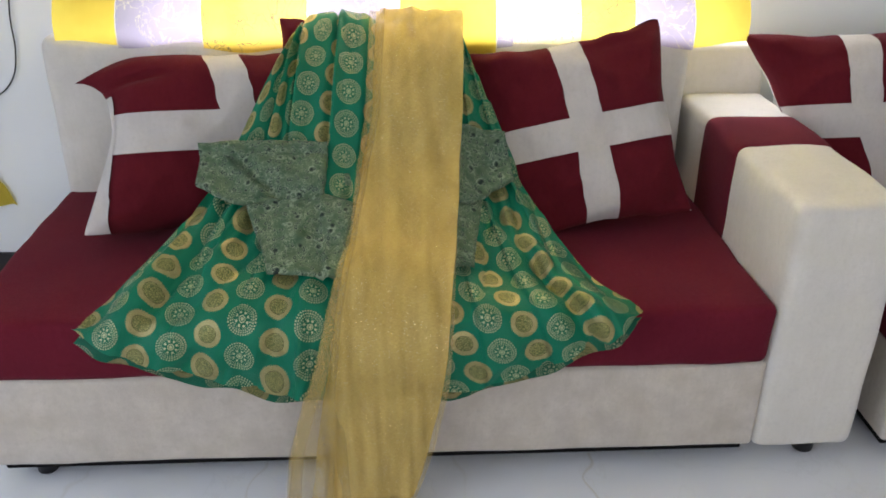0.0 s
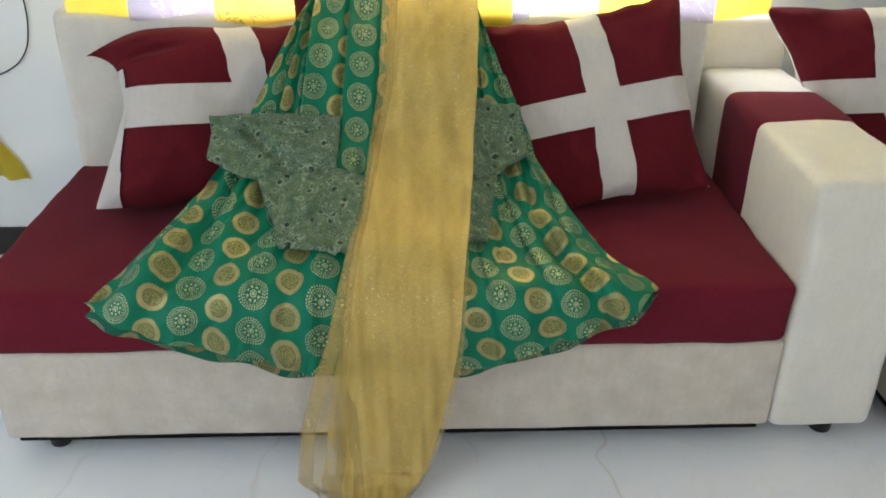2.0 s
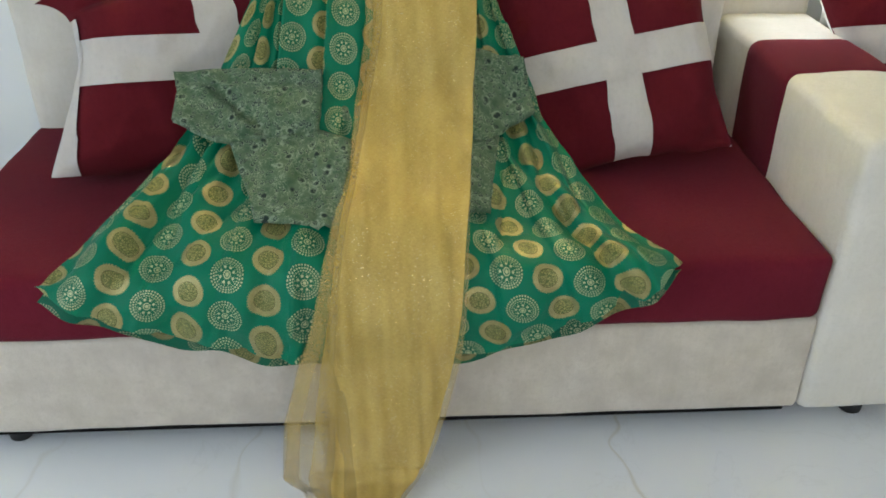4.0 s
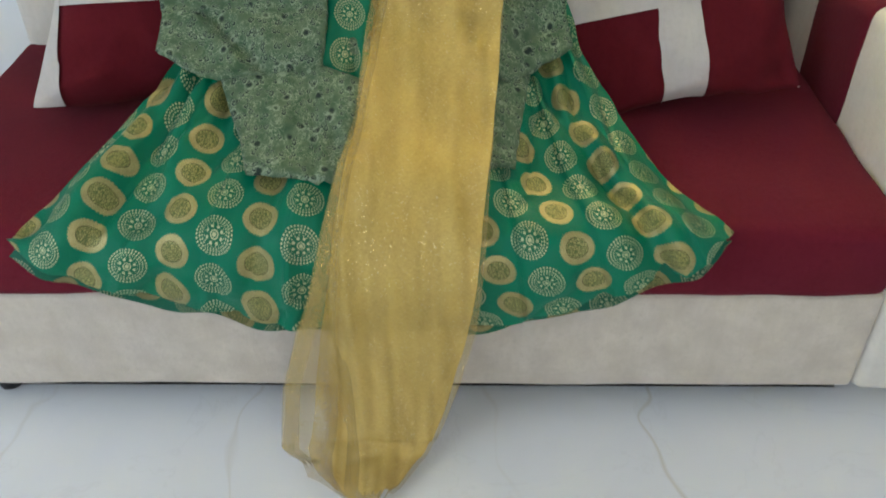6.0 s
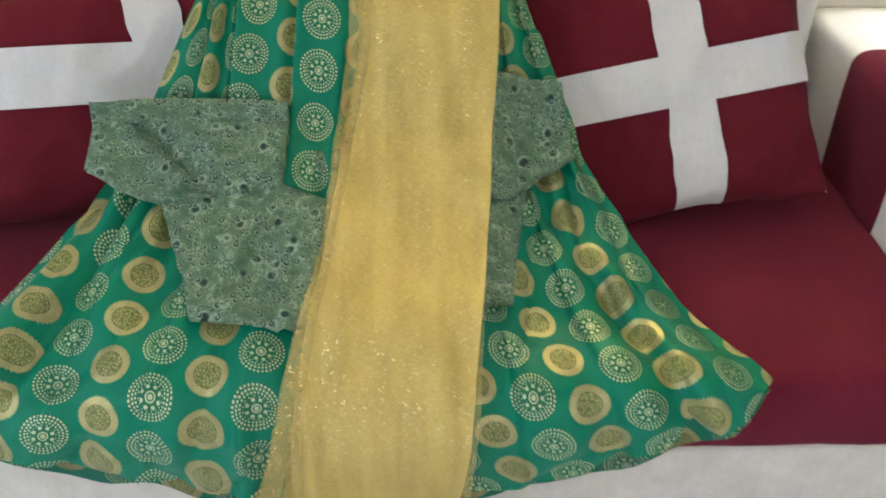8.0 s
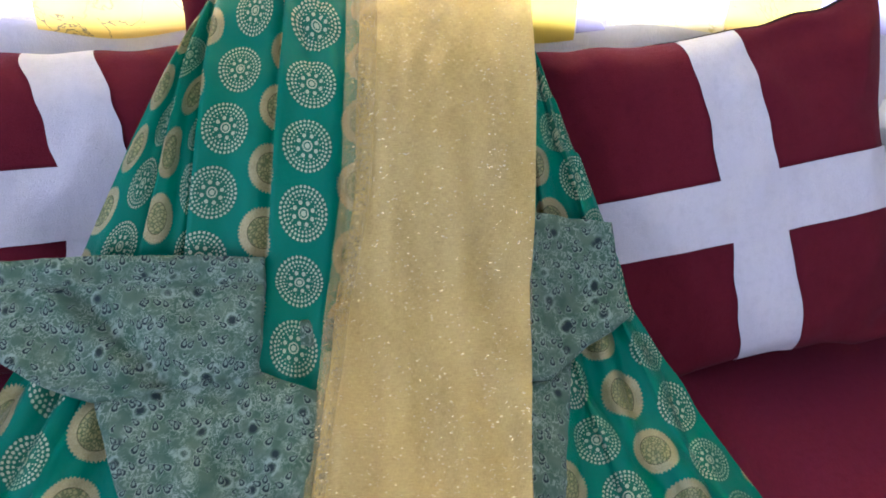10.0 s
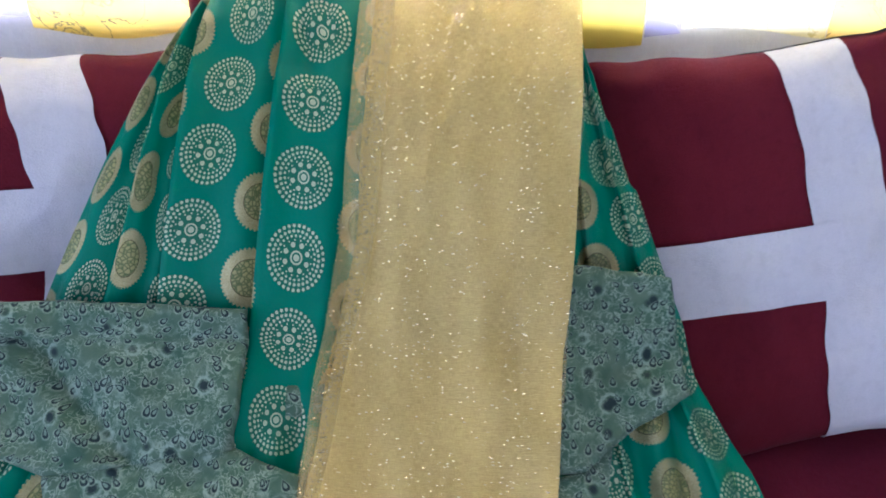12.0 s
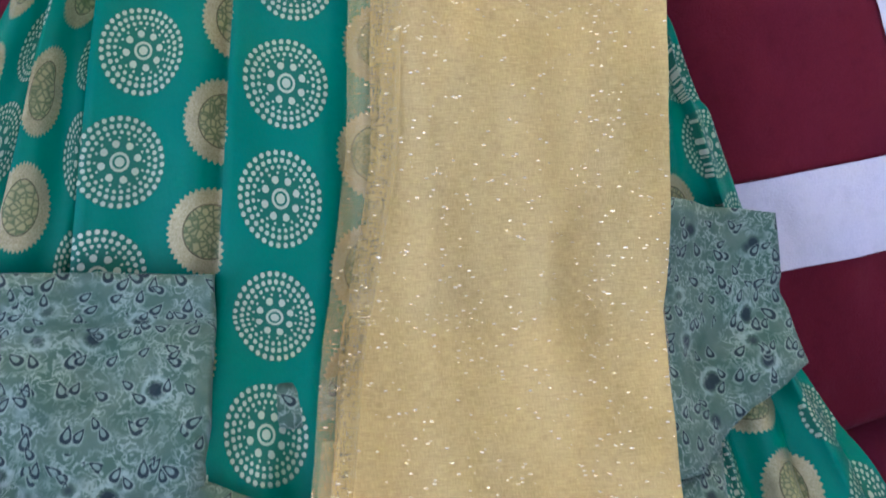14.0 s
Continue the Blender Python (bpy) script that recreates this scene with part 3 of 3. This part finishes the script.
# ---- how the garments lie: from the floor up the sofa front, over the seat and up the cushions ----
LIE = [(1.66, 0.006), (1.78, 0.008), (1.855, 0.014), (1.893, 0.035), (1.912, 0.085), (1.925, 0.15), (1.935, 0.30), (1.925, 0.36), (1.925, 0.42), (1.945, 0.465), (2.0, 0.50), (2.1, 0.55), (2.2, 0.605),
       (2.3, 0.68), (2.345, 0.75), (2.39, 0.82), (2.45, 0.88), (2.51, 0.918), (2.565, 0.934), (2.62, 0.926), (2.68, 0.89), (2.72, 0.84), (2.735, 0.79)]
run = np.r_[0, np.cumsum(np.hypot(*np.diff(np.array(LIE), axis=0).T))]
run -= run[6]
fine_s = np.arange(run[0], run[-1], 0.004)
kernel = np.exp(-np.linspace(-2, 2, 11) ** 2)
kernel /= kernel.sum()


def eased(values):
    dense = np.interp(fine_s, run, values)
    return np.convolve(np.r_[np.full(5, dense[0]), dense, np.full(5, dense[-1])], kernel, "valid")


LIE_Y, LIE_Z = eased([p[0] for p in LIE]), eased([p[1] for p in LIE])
SLOPE_Y, SLOPE_Z = np.gradient(LIE_Y, fine_s), np.gradient(LIE_Z, fine_s)


def lay(x, s, lift, fall=0.0):
    """A point of a garment: x across, s metres up along the lie, lift off it."""
    y, z = np.interp(s, fine_s, LIE_Y), np.interp(s, fine_s, LIE_Z)
    ty, tz = np.interp(s, fine_s, SLOPE_Y), np.interp(s, fine_s, SLOPE_Z)
    lift = lift - fall * 0.06 * smoothstep(0.40, 0.50, x) * smoothstep(0.16, 0.32, s) * smoothstep(1.05, 0.9, s)
    k = lift / math.hypot(ty, tz)
    return Vector((x, y - tz * k, z + ty * k))


# ---- the skirt ----
def waist_swell(x, s):
    """The bunched waist stands up a little where it lies over the cushions."""
    return 0.030 * smoothstep(0.86, 0.99, s) * smoothstep(0.02, 0.11, x) * smoothstep(0.27, 0.20, x)


HEM_X, HEM_S = (-0.388, -0.300, -0.240, -0.150, -0.040, 0.073, 0.436, 0.614, 0.755, 0.81), (0.165, 0.110, 0.083, 0.045, 0.006, -0.018, -0.014, 0.050, 0.132, 0.196)
WAIST_U, WAIST_X = (0.0, 0.146, 0.261, 0.376, 0.486, 0.601, 0.716, 0.831, 1.0), (0.055, 0.061, 0.073, 0.160, 0.235, 0.310, 0.385, 0.432, 0.452)


def skirt_xs(u, v):
    hx = -0.388 + 1.198 * u
    hs = np.interp(hx, HEM_X, HEM_S)
    wx = np.interp(u, WAIST_U, WAIST_X)
    ws = 0.945 + 0.085 * smoothstep(0.05, 0.13, wx) - 0.05 * smoothstep(0.17, 0.26, wx)
    x = wx + (hx - wx) * v
    x += (0.045 if u < 0.5 else 0.052) * (1 - 2 * u) * math.sin(math.pi * v)
    return x, ws + (hs - ws) * v


def curve(c, x, s):
    return c[0] + c[1] * x + c[2] * s + c[3] * x * s + c[4] * s * s + c[5] * x * x + c[6] * s ** 3


# lines down the middle of each woven column of the gathered half: (lean, place) against s
COLUMN = {3: (0.373, -0.0122), 4: (0.198, 0.0164), 5: (0.2045, 0.0715), 6: (0.1406, 0.1335), 7: (0.07, 0.176), 8: (0.088, 0.2390)}


def motif(x, s, pleat):
    """Column and row of the weave at a place of the skirt; pleat: which fold of the gathered half."""
    if x > 0.33:
        x, s = x - 0.55, s - 0.30
        return (curve((6.987, 14.812, 6.409, 6.586, -0.349, -2.446, 1.348), x, s), curve((1.372, -4.813, 13.234, -0.899, 0.926, -3.287, -2.455), x, s))
    if s < (0.53 if x < 0.125 else 0.46):
        x, s = x + 0.1, s - 0.20
        return (curve((-2.126, 14.972, -3.057, 8.191, -2.543, -0.517, 3.278), x, s), curve((0.237, 2.168, 14.75, -0.977, 8.011, -2.201, -48.337), x, s))
    first = 3 + 2 * min(2, max(0, pleat - 1))
    a, b = (COLUMN[k][0] * (s - 0.70) + COLUMN[k][1] for k in (first, first + 1))
    row = curve((0.209, 2.039, 13.008, -0.345, -0.376, 0.0, 0.0), x - 0.15, s - 0.70)
    if first == 7:
        row += 0.10 + 0.9 * max(0.0, 0.70 - s)
    return first + (x - a) / max(0.02, b - a), row


def make_skirt():
    skirt = empty("skirt", (0.22, 2.1, 0.44), "green brocade flared skirt with gold medallions spread on the sofa", "skirt")
    origin = Vector(skirt.location)
    bm = bmesh.new()
    uv = bm.loops.layers.uv.new("map")
    maps = {}
    edges = [0.0] + [(2 * k + 1 - 0.46) * 0.0575 for k in range(1, 9)] + [1.0]
    rows_n, per = 150, 14

    def vert(u, v, lift):
        x, s = skirt_xs(u, v)
        q = bm.verts.new(lay(x, s, lift, 1.0) - origin)
        maps[q] = (x, s)
        return q

    def face(q, pleat):
        f = bm.faces.new(q)
        mx, ms = (sum(maps[v][k] for v in q) / 4 for k in (0, 1))
        a, b = motif(mx, ms, pleat)
        for loop in f.loops:
            x, s = maps[loop.vert]
            c, d = motif(x, s, pleat)
            loop[uv].uv = (c, d) if abs(c - a) < 0.6 and abs(d - b) < 0.6 else (a, b)

    last = None
    for k in range(len(edges) - 1):
        u0, u1 = edges[k], edges[k + 1]
        strip_rows = []
        for j in range(rows_n + 1):
            v = j / rows_n
            xb = skirt_xs(u0, v)[0]
            deep = (0.017 * smoothstep(0.9, 0.1, v) + 0.003) * smoothstep(-0.03, 0.10, v) * (0.15 if k > 5 else 1.0)
            row = []
            for i in range(per + 1):
                t = i / per
                u = u0 + (u1 - u0) * t
                x = skirt_xs(u, v)[0]
                lift = deep * (1 - t) ** 1.3 * (0.35 if k == 0 else 1.0)
                lift -= 0.010 * math.exp(-((1 - t) / 0.14) ** 2) * smoothstep(0.75, 0.3, v)
                lift += 0.004 * math.sin(t * 6.3 + k) * smoothstep(0.6, 0.15, v) - 0.010 * smoothstep(0.40, 0.22, v)
                lift += 0.024 * noise.noise(Vector((u * 9, v * 2.2, 1.3))) * smoothstep(0.25, 0.6, v)
                lift += 0.008 * math.sin(u * 37 + 2 * math.sin(v * 4)) * smoothstep(0.5, 1.0, v)
                lift += 0.0035 * noise.noise(Vector((u * 30, v * 10, 4.0))) - 0.010 * max(0.0, 0.16 - abs(noise.noise(Vector((u * 11 + v * 2.0, v * 3.0, 11.0))))) / 0.16 * smoothstep(0.3, 0.5, v)
                lift += (0.020 * math.exp(-((u - 0.055) / 0.028) ** 2) - 0.024 * math.exp(-((u - 0.098) / 0.012) ** 2)) * smoothstep(0.35, 0.7, v) * (1 - 0.8 * smoothstep(0.82, 0.97, v))
                lift += (0.012 * math.exp(-((u - 0.855) / 0.028) ** 2) - 0.010 * math.exp(-((u - 0.905) / 0.02) ** 2)) * smoothstep(0.45, 0.75, v)
                lift += 0.012 * math.exp(-((u - 0.80) / 0.03) ** 2) * smoothstep(0.35, 0.5, v) * smoothstep(0.85, 0.6, v)
                lift += 0.017 * noise.noise(Vector((u * 17 - v * 3, v * 5.5, 21.0))) * smoothstep(0.35, 0.6, v)
                side = min(u, 1 - u)
                lift -= 0.03 * (1 - smoothstep(0.0, 0.05, side)) * smoothstep(0.15, 0.6, v)
                under = max(smoothstep(0.20, 0.24, x), smoothstep(0.07, 0.11, x) * smoothstep(0.22, 0.15, skirt_xs(u, v)[1])) * smoothstep(0.47, 0.43, x)
                lift = lift * (1 - 0.85 * under) - 0.006 * under
                lift -= 0.007 * math.exp(-((x - 0.155 - 0.25 * (v - 0.05)) / 0.005) ** 2) * smoothstep(0.24, 0.12, v)
                lift -= 0.006 * math.exp(-((x - 0.200 + 0.10 * (v - 0.05)) / 0.004) ** 2) * smoothstep(0.20, 0.10, v)
                # the long crease from the sleeve to the right corner of the hem, and gathers under the sleeves
                across = (x - 0.585) * 0.90 + (skirt_xs(u, v)[1] - 0.36) * 0.436
                along = smoothstep(0.42, 0.34, skirt_xs(u, v)[1]) * smoothstep(0.03, 0.12, skirt_xs(u, v)[1])
                lift += (0.014 * math.exp(-((across - 0.016) / 0.016) ** 2) - 0.012 * math.exp(-((across + 0.004) / 0.008) ** 2)) * along
                lift += 0.007 * math.sin(u * 105 + v * 3) * smoothstep(0.46, 0.52, v) * smoothstep(0.68, 0.56, v)
                q = vert(u, v, lift + 0.006 + waist_swell(x, skirt_xs(u, v)[1]))
                row.append(q)
            strip_rows.append(row)
        for a, b in zip(strip_rows, strip_rows[1:]):
            for i in range(per):
                face((a[i], b[i], b[i + 1], a[i + 1]), k)
        if last:
            for j in range(rows_n):
                face((last[j][-1], last[j + 1][-1], strip_rows[j + 1][0], strip_rows[j][0]), k - 1)
        last = strip_rows
    part("front_panel", bm, BROCADE, skirt)
    # the back layer, whose hem shows below the front one
    bm = bmesh.new()
    uv = bm.loops.layers.uv.new("map")
    maps = {}
    rows = []
    for j in range(61):
        v = 0.3 + 0.7 * j / 60
        row = []
        for i in range(121):
            u = 0.004 + 0.992 * i / 120
            x, s = skirt_xs(u, v)
            lift = -0.008 - 0.030 * smoothstep(1.0, 0.90, v) + 0.004 * math.sin(u * 61)
            lift -= 0.025 * (1 - smoothstep(0.0, 0.06, min(u, 1 - u)))
            q = bm.verts.new(lay(x, s - (0.018 + 0.014 * smoothstep(0.35, 0.0, u) + 0.008 * smoothstep(0.7, 1.0, u)) * smoothstep(0.8, 1, v) * (1 + 0.35 * math.sin(u * 41)), lift, 1.0) - origin)
            maps[q] = ((x + 0.3) / 0.07, (s - 0.67) / 0.074 + 0.3)
            row.append(q)
        rows.append(row)
    for a, b in zip(rows, rows[1:]):
        for i in range(120):
            f = bm.faces.new((a[i], b[i], b[i + 1], a[i + 1]))
            for loop in f.loops:
                loop[uv].uv = maps[loop.vert]
    part("back_panel", bm, BROCADE_BACK, skirt, "darkened reverse of the brocade at the hem")
    # gathered waistband
    bm = bmesh.new()
    uv = bm.loops.layers.uv.new("map")
    rows, maps = [], {}
    for j in range(9):
        row = []
        for i in range(91):
            u = 0.05 + 0.90 * i / 90
            x, s = skirt_xs(u, 0.0)
            q = bm.verts.new(lay(x, s - 0.070 + 0.105 * j / 8, -0.010 + waist_swell(x, s - 0.070 + 0.105 * j / 8) + 0.003 * math.sin(i * 0.9) * j / 8, 1.0) - origin)
            maps[q] = (0.5 + i * 0.09, 0.5 + j * 0.17)
            row.append(q)
        rows.append(row)
    for a, b in zip(rows, rows[1:]):
        for i in range(90):
            f = bm.faces.new((a[i], a[i + 1], b[i + 1], b[i]))
            for loop in f.loops:
                loop[uv].uv = maps[loop.vert]
    part("waistband", bm, BROCADE, skirt)
    return skirt


make_skirt()


# ---- the blouse ----
def outline_sheet(outline, step, lift_at, origin, thick):
    """A sheet of cloth cut to an outline in (x, s), laid on the garments below, with a turned edge."""
    bm = bmesh.new()
    uv = bm.loops.layers.uv.new("map")
    pts = []
    n = len(outline)
    for i in range(n):
        a, b = Vector(outline[i]), Vector(outline[(i + 1) % n])
        k = max(2, int((b - a).length / 0.012))
        for j in range(k):
            p = a.lerp(b, j / k)
            w = noise.noise(Vector((p.x * 40, p.y * 40, 2.0))) * 0.0022
            pts.append((p.x + w, p.y - w))
    bm.faces.new([bm.verts.new((x, s, 0)) for x, s in pts])
    xs, ss = [p[0] for p in pts], [p[1] for p in pts]
    for axis, lo, hi in ((0, min(xs), max(xs)), (1, min(ss), max(ss))):
        c = lo + step
        while c < hi:
            co, no = [0, 0, 0], [0, 0, 0]
            co[axis], no[axis] = c, 1
            bmesh.ops.bisect_plane(bm, geom=bm.verts[:] + bm.edges[:] + bm.faces[:], plane_co=co, plane_no=no, dist=1e-5)
            c += step
    bmesh.ops.triangulate(bm, faces=[f for f in bm.faces if len(f.verts) > 4])
    for f in bm.faces:
        for loop in f.loops:
            loop[uv].uv = (loop.vert.co.x, loop.vert.co.y)
    rim = [e for e in bm.edges if e.is_boundary]
    rim_verts = {v for e in rim for v in e.verts}
    flat = {v: (v.co.x, v.co.y) for v in bm.verts}
    low = {v: bm.verts.new((0, 0, 0)) for v in rim_verts}
    for e in rim:
        a, b = e.verts
        f = bm.faces.new((a, b, low[b], low[a]))
        for loop in f.loops:
            src = loop.vert if loop.vert in flat else a
            loop[uv].uv = flat.get(src, flat[a])
    for v, q in low.items():
        x, s = flat[v]
        q.co = lay(x, s, lift_at(x, s) - thick, 1.0) - origin
    for v, (x, s) in flat.items():
        lift = lift_at(x, s) - (0.0015 if v in rim_verts else 0.0)
        v.co = lay(x, s, lift, 1.0) - origin
    bmesh.ops.recalc_face_normals(bm, faces=bm.faces)
    return bm


def blouse_lift(x, s):
    p = Vector((x * 11, s * 11, 7.0))
    lift = 0.029 + 0.008 * noise.noise(p) + 0.008 * noise.noise(p * 2.4) * (0.5 + noise.noise(p * 0.7)) - 0.008 * max(0.0, 0.14 - abs(noise.noise(p * 0.8 + Vector((3, 1, 0))))) / 0.14
    lift = max(lift + 0.008, 0.027) - 0.034 * smoothstep(0.17, 0.235, x) * smoothstep(0.445, 0.39, x)
    d = (x + 0.06) * 0.70 + (s - 0.555) * 0.71
    lift += (0.008 * math.exp(-((d + 0.016) / 0.010) ** 2) - 0.017 * math.exp(-(d / 0.008) ** 2)) * smoothstep(0.60, 0.56, s) * smoothstep(0.44, 0.48, s)
    d = (x - 0.105) - (0.46 - s) * 0.12
    lift += (0.007 * math.exp(-((d - 0.013) / 0.009) ** 2) - 0.014 * math.exp(-(d / 0.007) ** 2)) * smoothstep(0.47, 0.44, s)
    d = (s - 0.565) + (x + 0.02) * 0.55
    lift += 0.008 * math.exp(-(d / 0.013) ** 2) * smoothstep(-0.14, -0.08, x) * smoothstep(0.10, 0.02, x)
    d = (s - 0.575) - (x - 0.51) * 0.5
    lift -= 0.010 * math.exp(-(d / 0.010) ** 2) * smoothstep(0.44, 0.48, x)
    return lift


blouse = empty("blouse", (0.22, 2.2, 0.60), "grey-green paisley blouse laid flat on the skirt", "blouse")
part("bodice", outline_sheet([(-0.044, 0.452), (0.02, 0.475), (0.125, 0.482), (0.183, 0.456), (0.30, 0.44), (0.40, 0.45), (0.455, 0.47), (0.485, 0.50), (0.455, 0.33), (0.452, 0.300),
     (0.415, 0.296), (0.30, 0.262), (0.157, 0.250), (0.09, 0.262), (0.014, 0.270), (0.002, 0.325), (-0.022, 0.385)], 0.012, blouse_lift, Vector(blouse.location), 0.012), PAISLEY, blouse)
part("sleeve", outline_sheet([(-0.158, 0.622), (-0.05, 0.628), (0.05, 0.625), (0.132, 0.622), (0.131, 0.55), (0.127, 0.478), (0.075, 0.470), (0.01, 0.455), (-0.042, 0.446), (-0.10, 0.470),
     (-0.157, 0.504), (-0.151, 0.565)], 0.012, lambda x, s: blouse_lift(x, s) + 0.006, Vector(blouse.location), 0.014), PAISLEY, blouse)
part("sleeve", outline_sheet([(0.36, 0.64), (0.446, 0.668), (0.490, 0.660), (0.542, 0.655), (0.552, 0.600), (0.560, 0.545), (0.530, 0.525), (0.490, 0.498), (0.455, 0.468), (0.36, 0.45)],
     0.012, lambda x, s: blouse_lift(x, s) + 0.006, Vector(blouse.location), 0.014), PAISLEY, blouse)

part("tie", outline_sheet([(0.150, 0.532), (0.172, 0.540), (0.215, 0.545), (0.215, 0.520), (0.178, 0.512), (0.158, 0.514)], 0.012, lambda x, s: 0.014 + 0.004 * math.sin(x * 190), Vector(blouse.location), 0.004),
     PAISLEY, blouse, "small loose cloth tie")


# ---- the long scarf ----
SCARF_S = (-0.43, -0.39, -0.355, -0.325, -0.29, -0.22, -0.15, -0.015, 0.15, 0.32, 0.45, 0.60, 0.70, 0.90, 1.01, 1.10)
SHEER_L = (0.185, 0.150, 0.090, 0.076, 0.034, 0.038, 0.045, 0.082, 0.134, 0.172, 0.188, 0.204, 0.218, 0.226, 0.226, 0.24)
MAIN_L = (0.200, 0.155, 0.115, 0.100, 0.098, 0.108, 0.117, 0.134, 0.164, 0.190, 0.202, 0.220, 0.236, 0.246, 0.246, 0.27)
TOP_L = (0.200, 0.160, 0.135, 0.130, 0.130, 0.138, 0.142, 0.147, 0.167, 0.194, 0.210, 0.231, 0.249, 0.261, 0.263, 0.28)
MAIN_R = (0.215, 0.240, 0.266, 0.284, 0.302, 0.328, 0.347, 0.374, 0.392, 0.411, 0.424, 0.434, 0.442, 0.451, 0.459, 0.44)
SHEER_R = (0.220, 0.246, 0.274, 0.292, 0.310, 0.338, 0.360, 0.388, 0.400, 0.413, 0.425, 0.435, 0.443, 0.452, 0.459, 0.44)


def scarf_layer(left, right, s0, s1, lift, fold, seed, origin, ragged, slit=False):
    bm = bmesh.new()
    uv = bm.loops.layers.uv.new("map")
    maps, rows = {}, []
    nj, ni = int((s1 - s0) / 0.010), 60
    for j in range(nj + 1):
        row = []
        for i in range(ni + 1):
            t = i / ni
            s = s0 + (s1 - s0) * j / nj
            low = smoothstep(-0.26, s0, s)
            s -= ragged * low * (noise.noise(Vector((t * 5, seed, 0))) + 0.3 * noise.noise(Vector((t * 17, seed, 3))))
            a, b = np.interp(s, SCARF_S, left), np.interp(s, SCARF_S, right)
            x = a + (b - a) * t + 0.003 * noise.noise(Vector((s * 8, seed, t * 2)))
            loose = 1 + 1.6 * smoothstep(0.3, -0.3, s)
            up = lift + fold * loose * (noise.noise(Vector((x * 30 + s * 1.5, s * 1.2, 3.0))) + 0.2 * noise.noise(Vector((x * 80, s * 1.7, 8.0))))
            up += (0.013 * smoothstep(0.27, 0.19, x) + 0.012 * smoothstep(0.385, 0.42, x)) * smoothstep(0.18, 0.28, s) * smoothstep(0.74, 0.64, s)
            up += 0.007 * noise.noise(Vector((x * 16 + s * 5.0, s * 2.2 - x * 4, 1.0)))
            up += 0.0012 * noise.noise(Vector((x * 25, s * 6, seed))) + 0.0035 * noise.noise(Vector((x * 38 - s * 22, (s + x) * 4, 6.0))) * smoothstep(0.2, 0.4, s)
            up += 0.010 * math.exp(-((s - 0.27) / 0.06) ** 2) - 0.004
            up += 0.014 * smoothstep(0.93, 1.0, s) + 0.007 * math.exp(-((s - 0.06) / 0.09) ** 2)
            crumple = smoothstep(-0.16, -0.30, s)
            up += crumple * (0.008 * abs(noise.noise(Vector((x * 13 - s * 9, s * 11 + x * 5, 5.0)))) + 0.005 * noise.noise(Vector((x * 34 + s * 12, s * 15, 9.0))))
            up += 0.005 * math.sin(x * 95 + 6 * noise.noise(Vector((x * 7, s * 2.0, 2.0)))) * smoothstep(0.0, -0.15, s) * (1 - 0.6 * crumple)
            q = bm.verts.new(lay(x, s, max(up, 0.003)) - origin)
            maps[q] = (x, s)
            row.append(q)
        rows.append(row)
    for a, b in zip(rows, rows[1:]):
        for i in range(ni):
            x, s = maps[a[i]]
            if slit and abs(x - 0.102 + 0.04 * (s + 0.16)) < 0.010 * smoothstep(-0.17, -0.22, s) * smoothstep(-0.285, -0.25, s):
                continue
            f = bm.faces.new((a[i], a[i + 1], b[i + 1], b[i]))
            for loop in f.loops:
                loop[uv].uv = maps[loop.vert]
    return bm


scarf = empty("scarf", (0.27, 1.95, 0.0), "sheer gold organza scarf folded lengthwise, hanging to the floor", "scarf")
so = Vector(scarf.location)
mid_l = tuple(0.18 * a + 0.82 * b for a, b in zip(SHEER_L, MAIN_L))
part("under_fold", scarf_layer(SHEER_L, SHEER_R, -0.395, 1.10, 0.020, 0.003, 1.0, so, 0.07, True), ORGANZA_SHEER, scarf, "single sheer layer at the edges")
part("middle_fold", scarf_layer(mid_l, MAIN_R, -0.42, 1.09, 0.0225, 0.003, 6.0, so, 0.06), ORGANZA_MID, scarf)
part("top_fold", scarf_layer(TOP_L, MAIN_R, -0.395, 1.09, 0.025, 0.006, 12.0, so, 0.05), ORGANZA, scarf, "dense folded layer with glittering threads")
edge_l, edge_r = (tuple(a + d for a in TOP_L) for d in (-0.010, 0.003))
part("folded_edge", scarf_layer(edge_l, edge_r, -0.30, 1.05, 0.029, 0.003, 12.0, so, 0.02), ORGANZA_MID, scarf, "pale folded edge of the organza")
strand_l, strand_r = (tuple(a + d for a in SHEER_L) for d in (0.004, 0.032))
part("loose_edge", scarf_layer(strand_l, strand_r, -0.33, 0.50, 0.024, 0.003, 3.0, so, 0.03), ORGANZA_SHEER, scarf, "narrow doubled edge hanging loose")
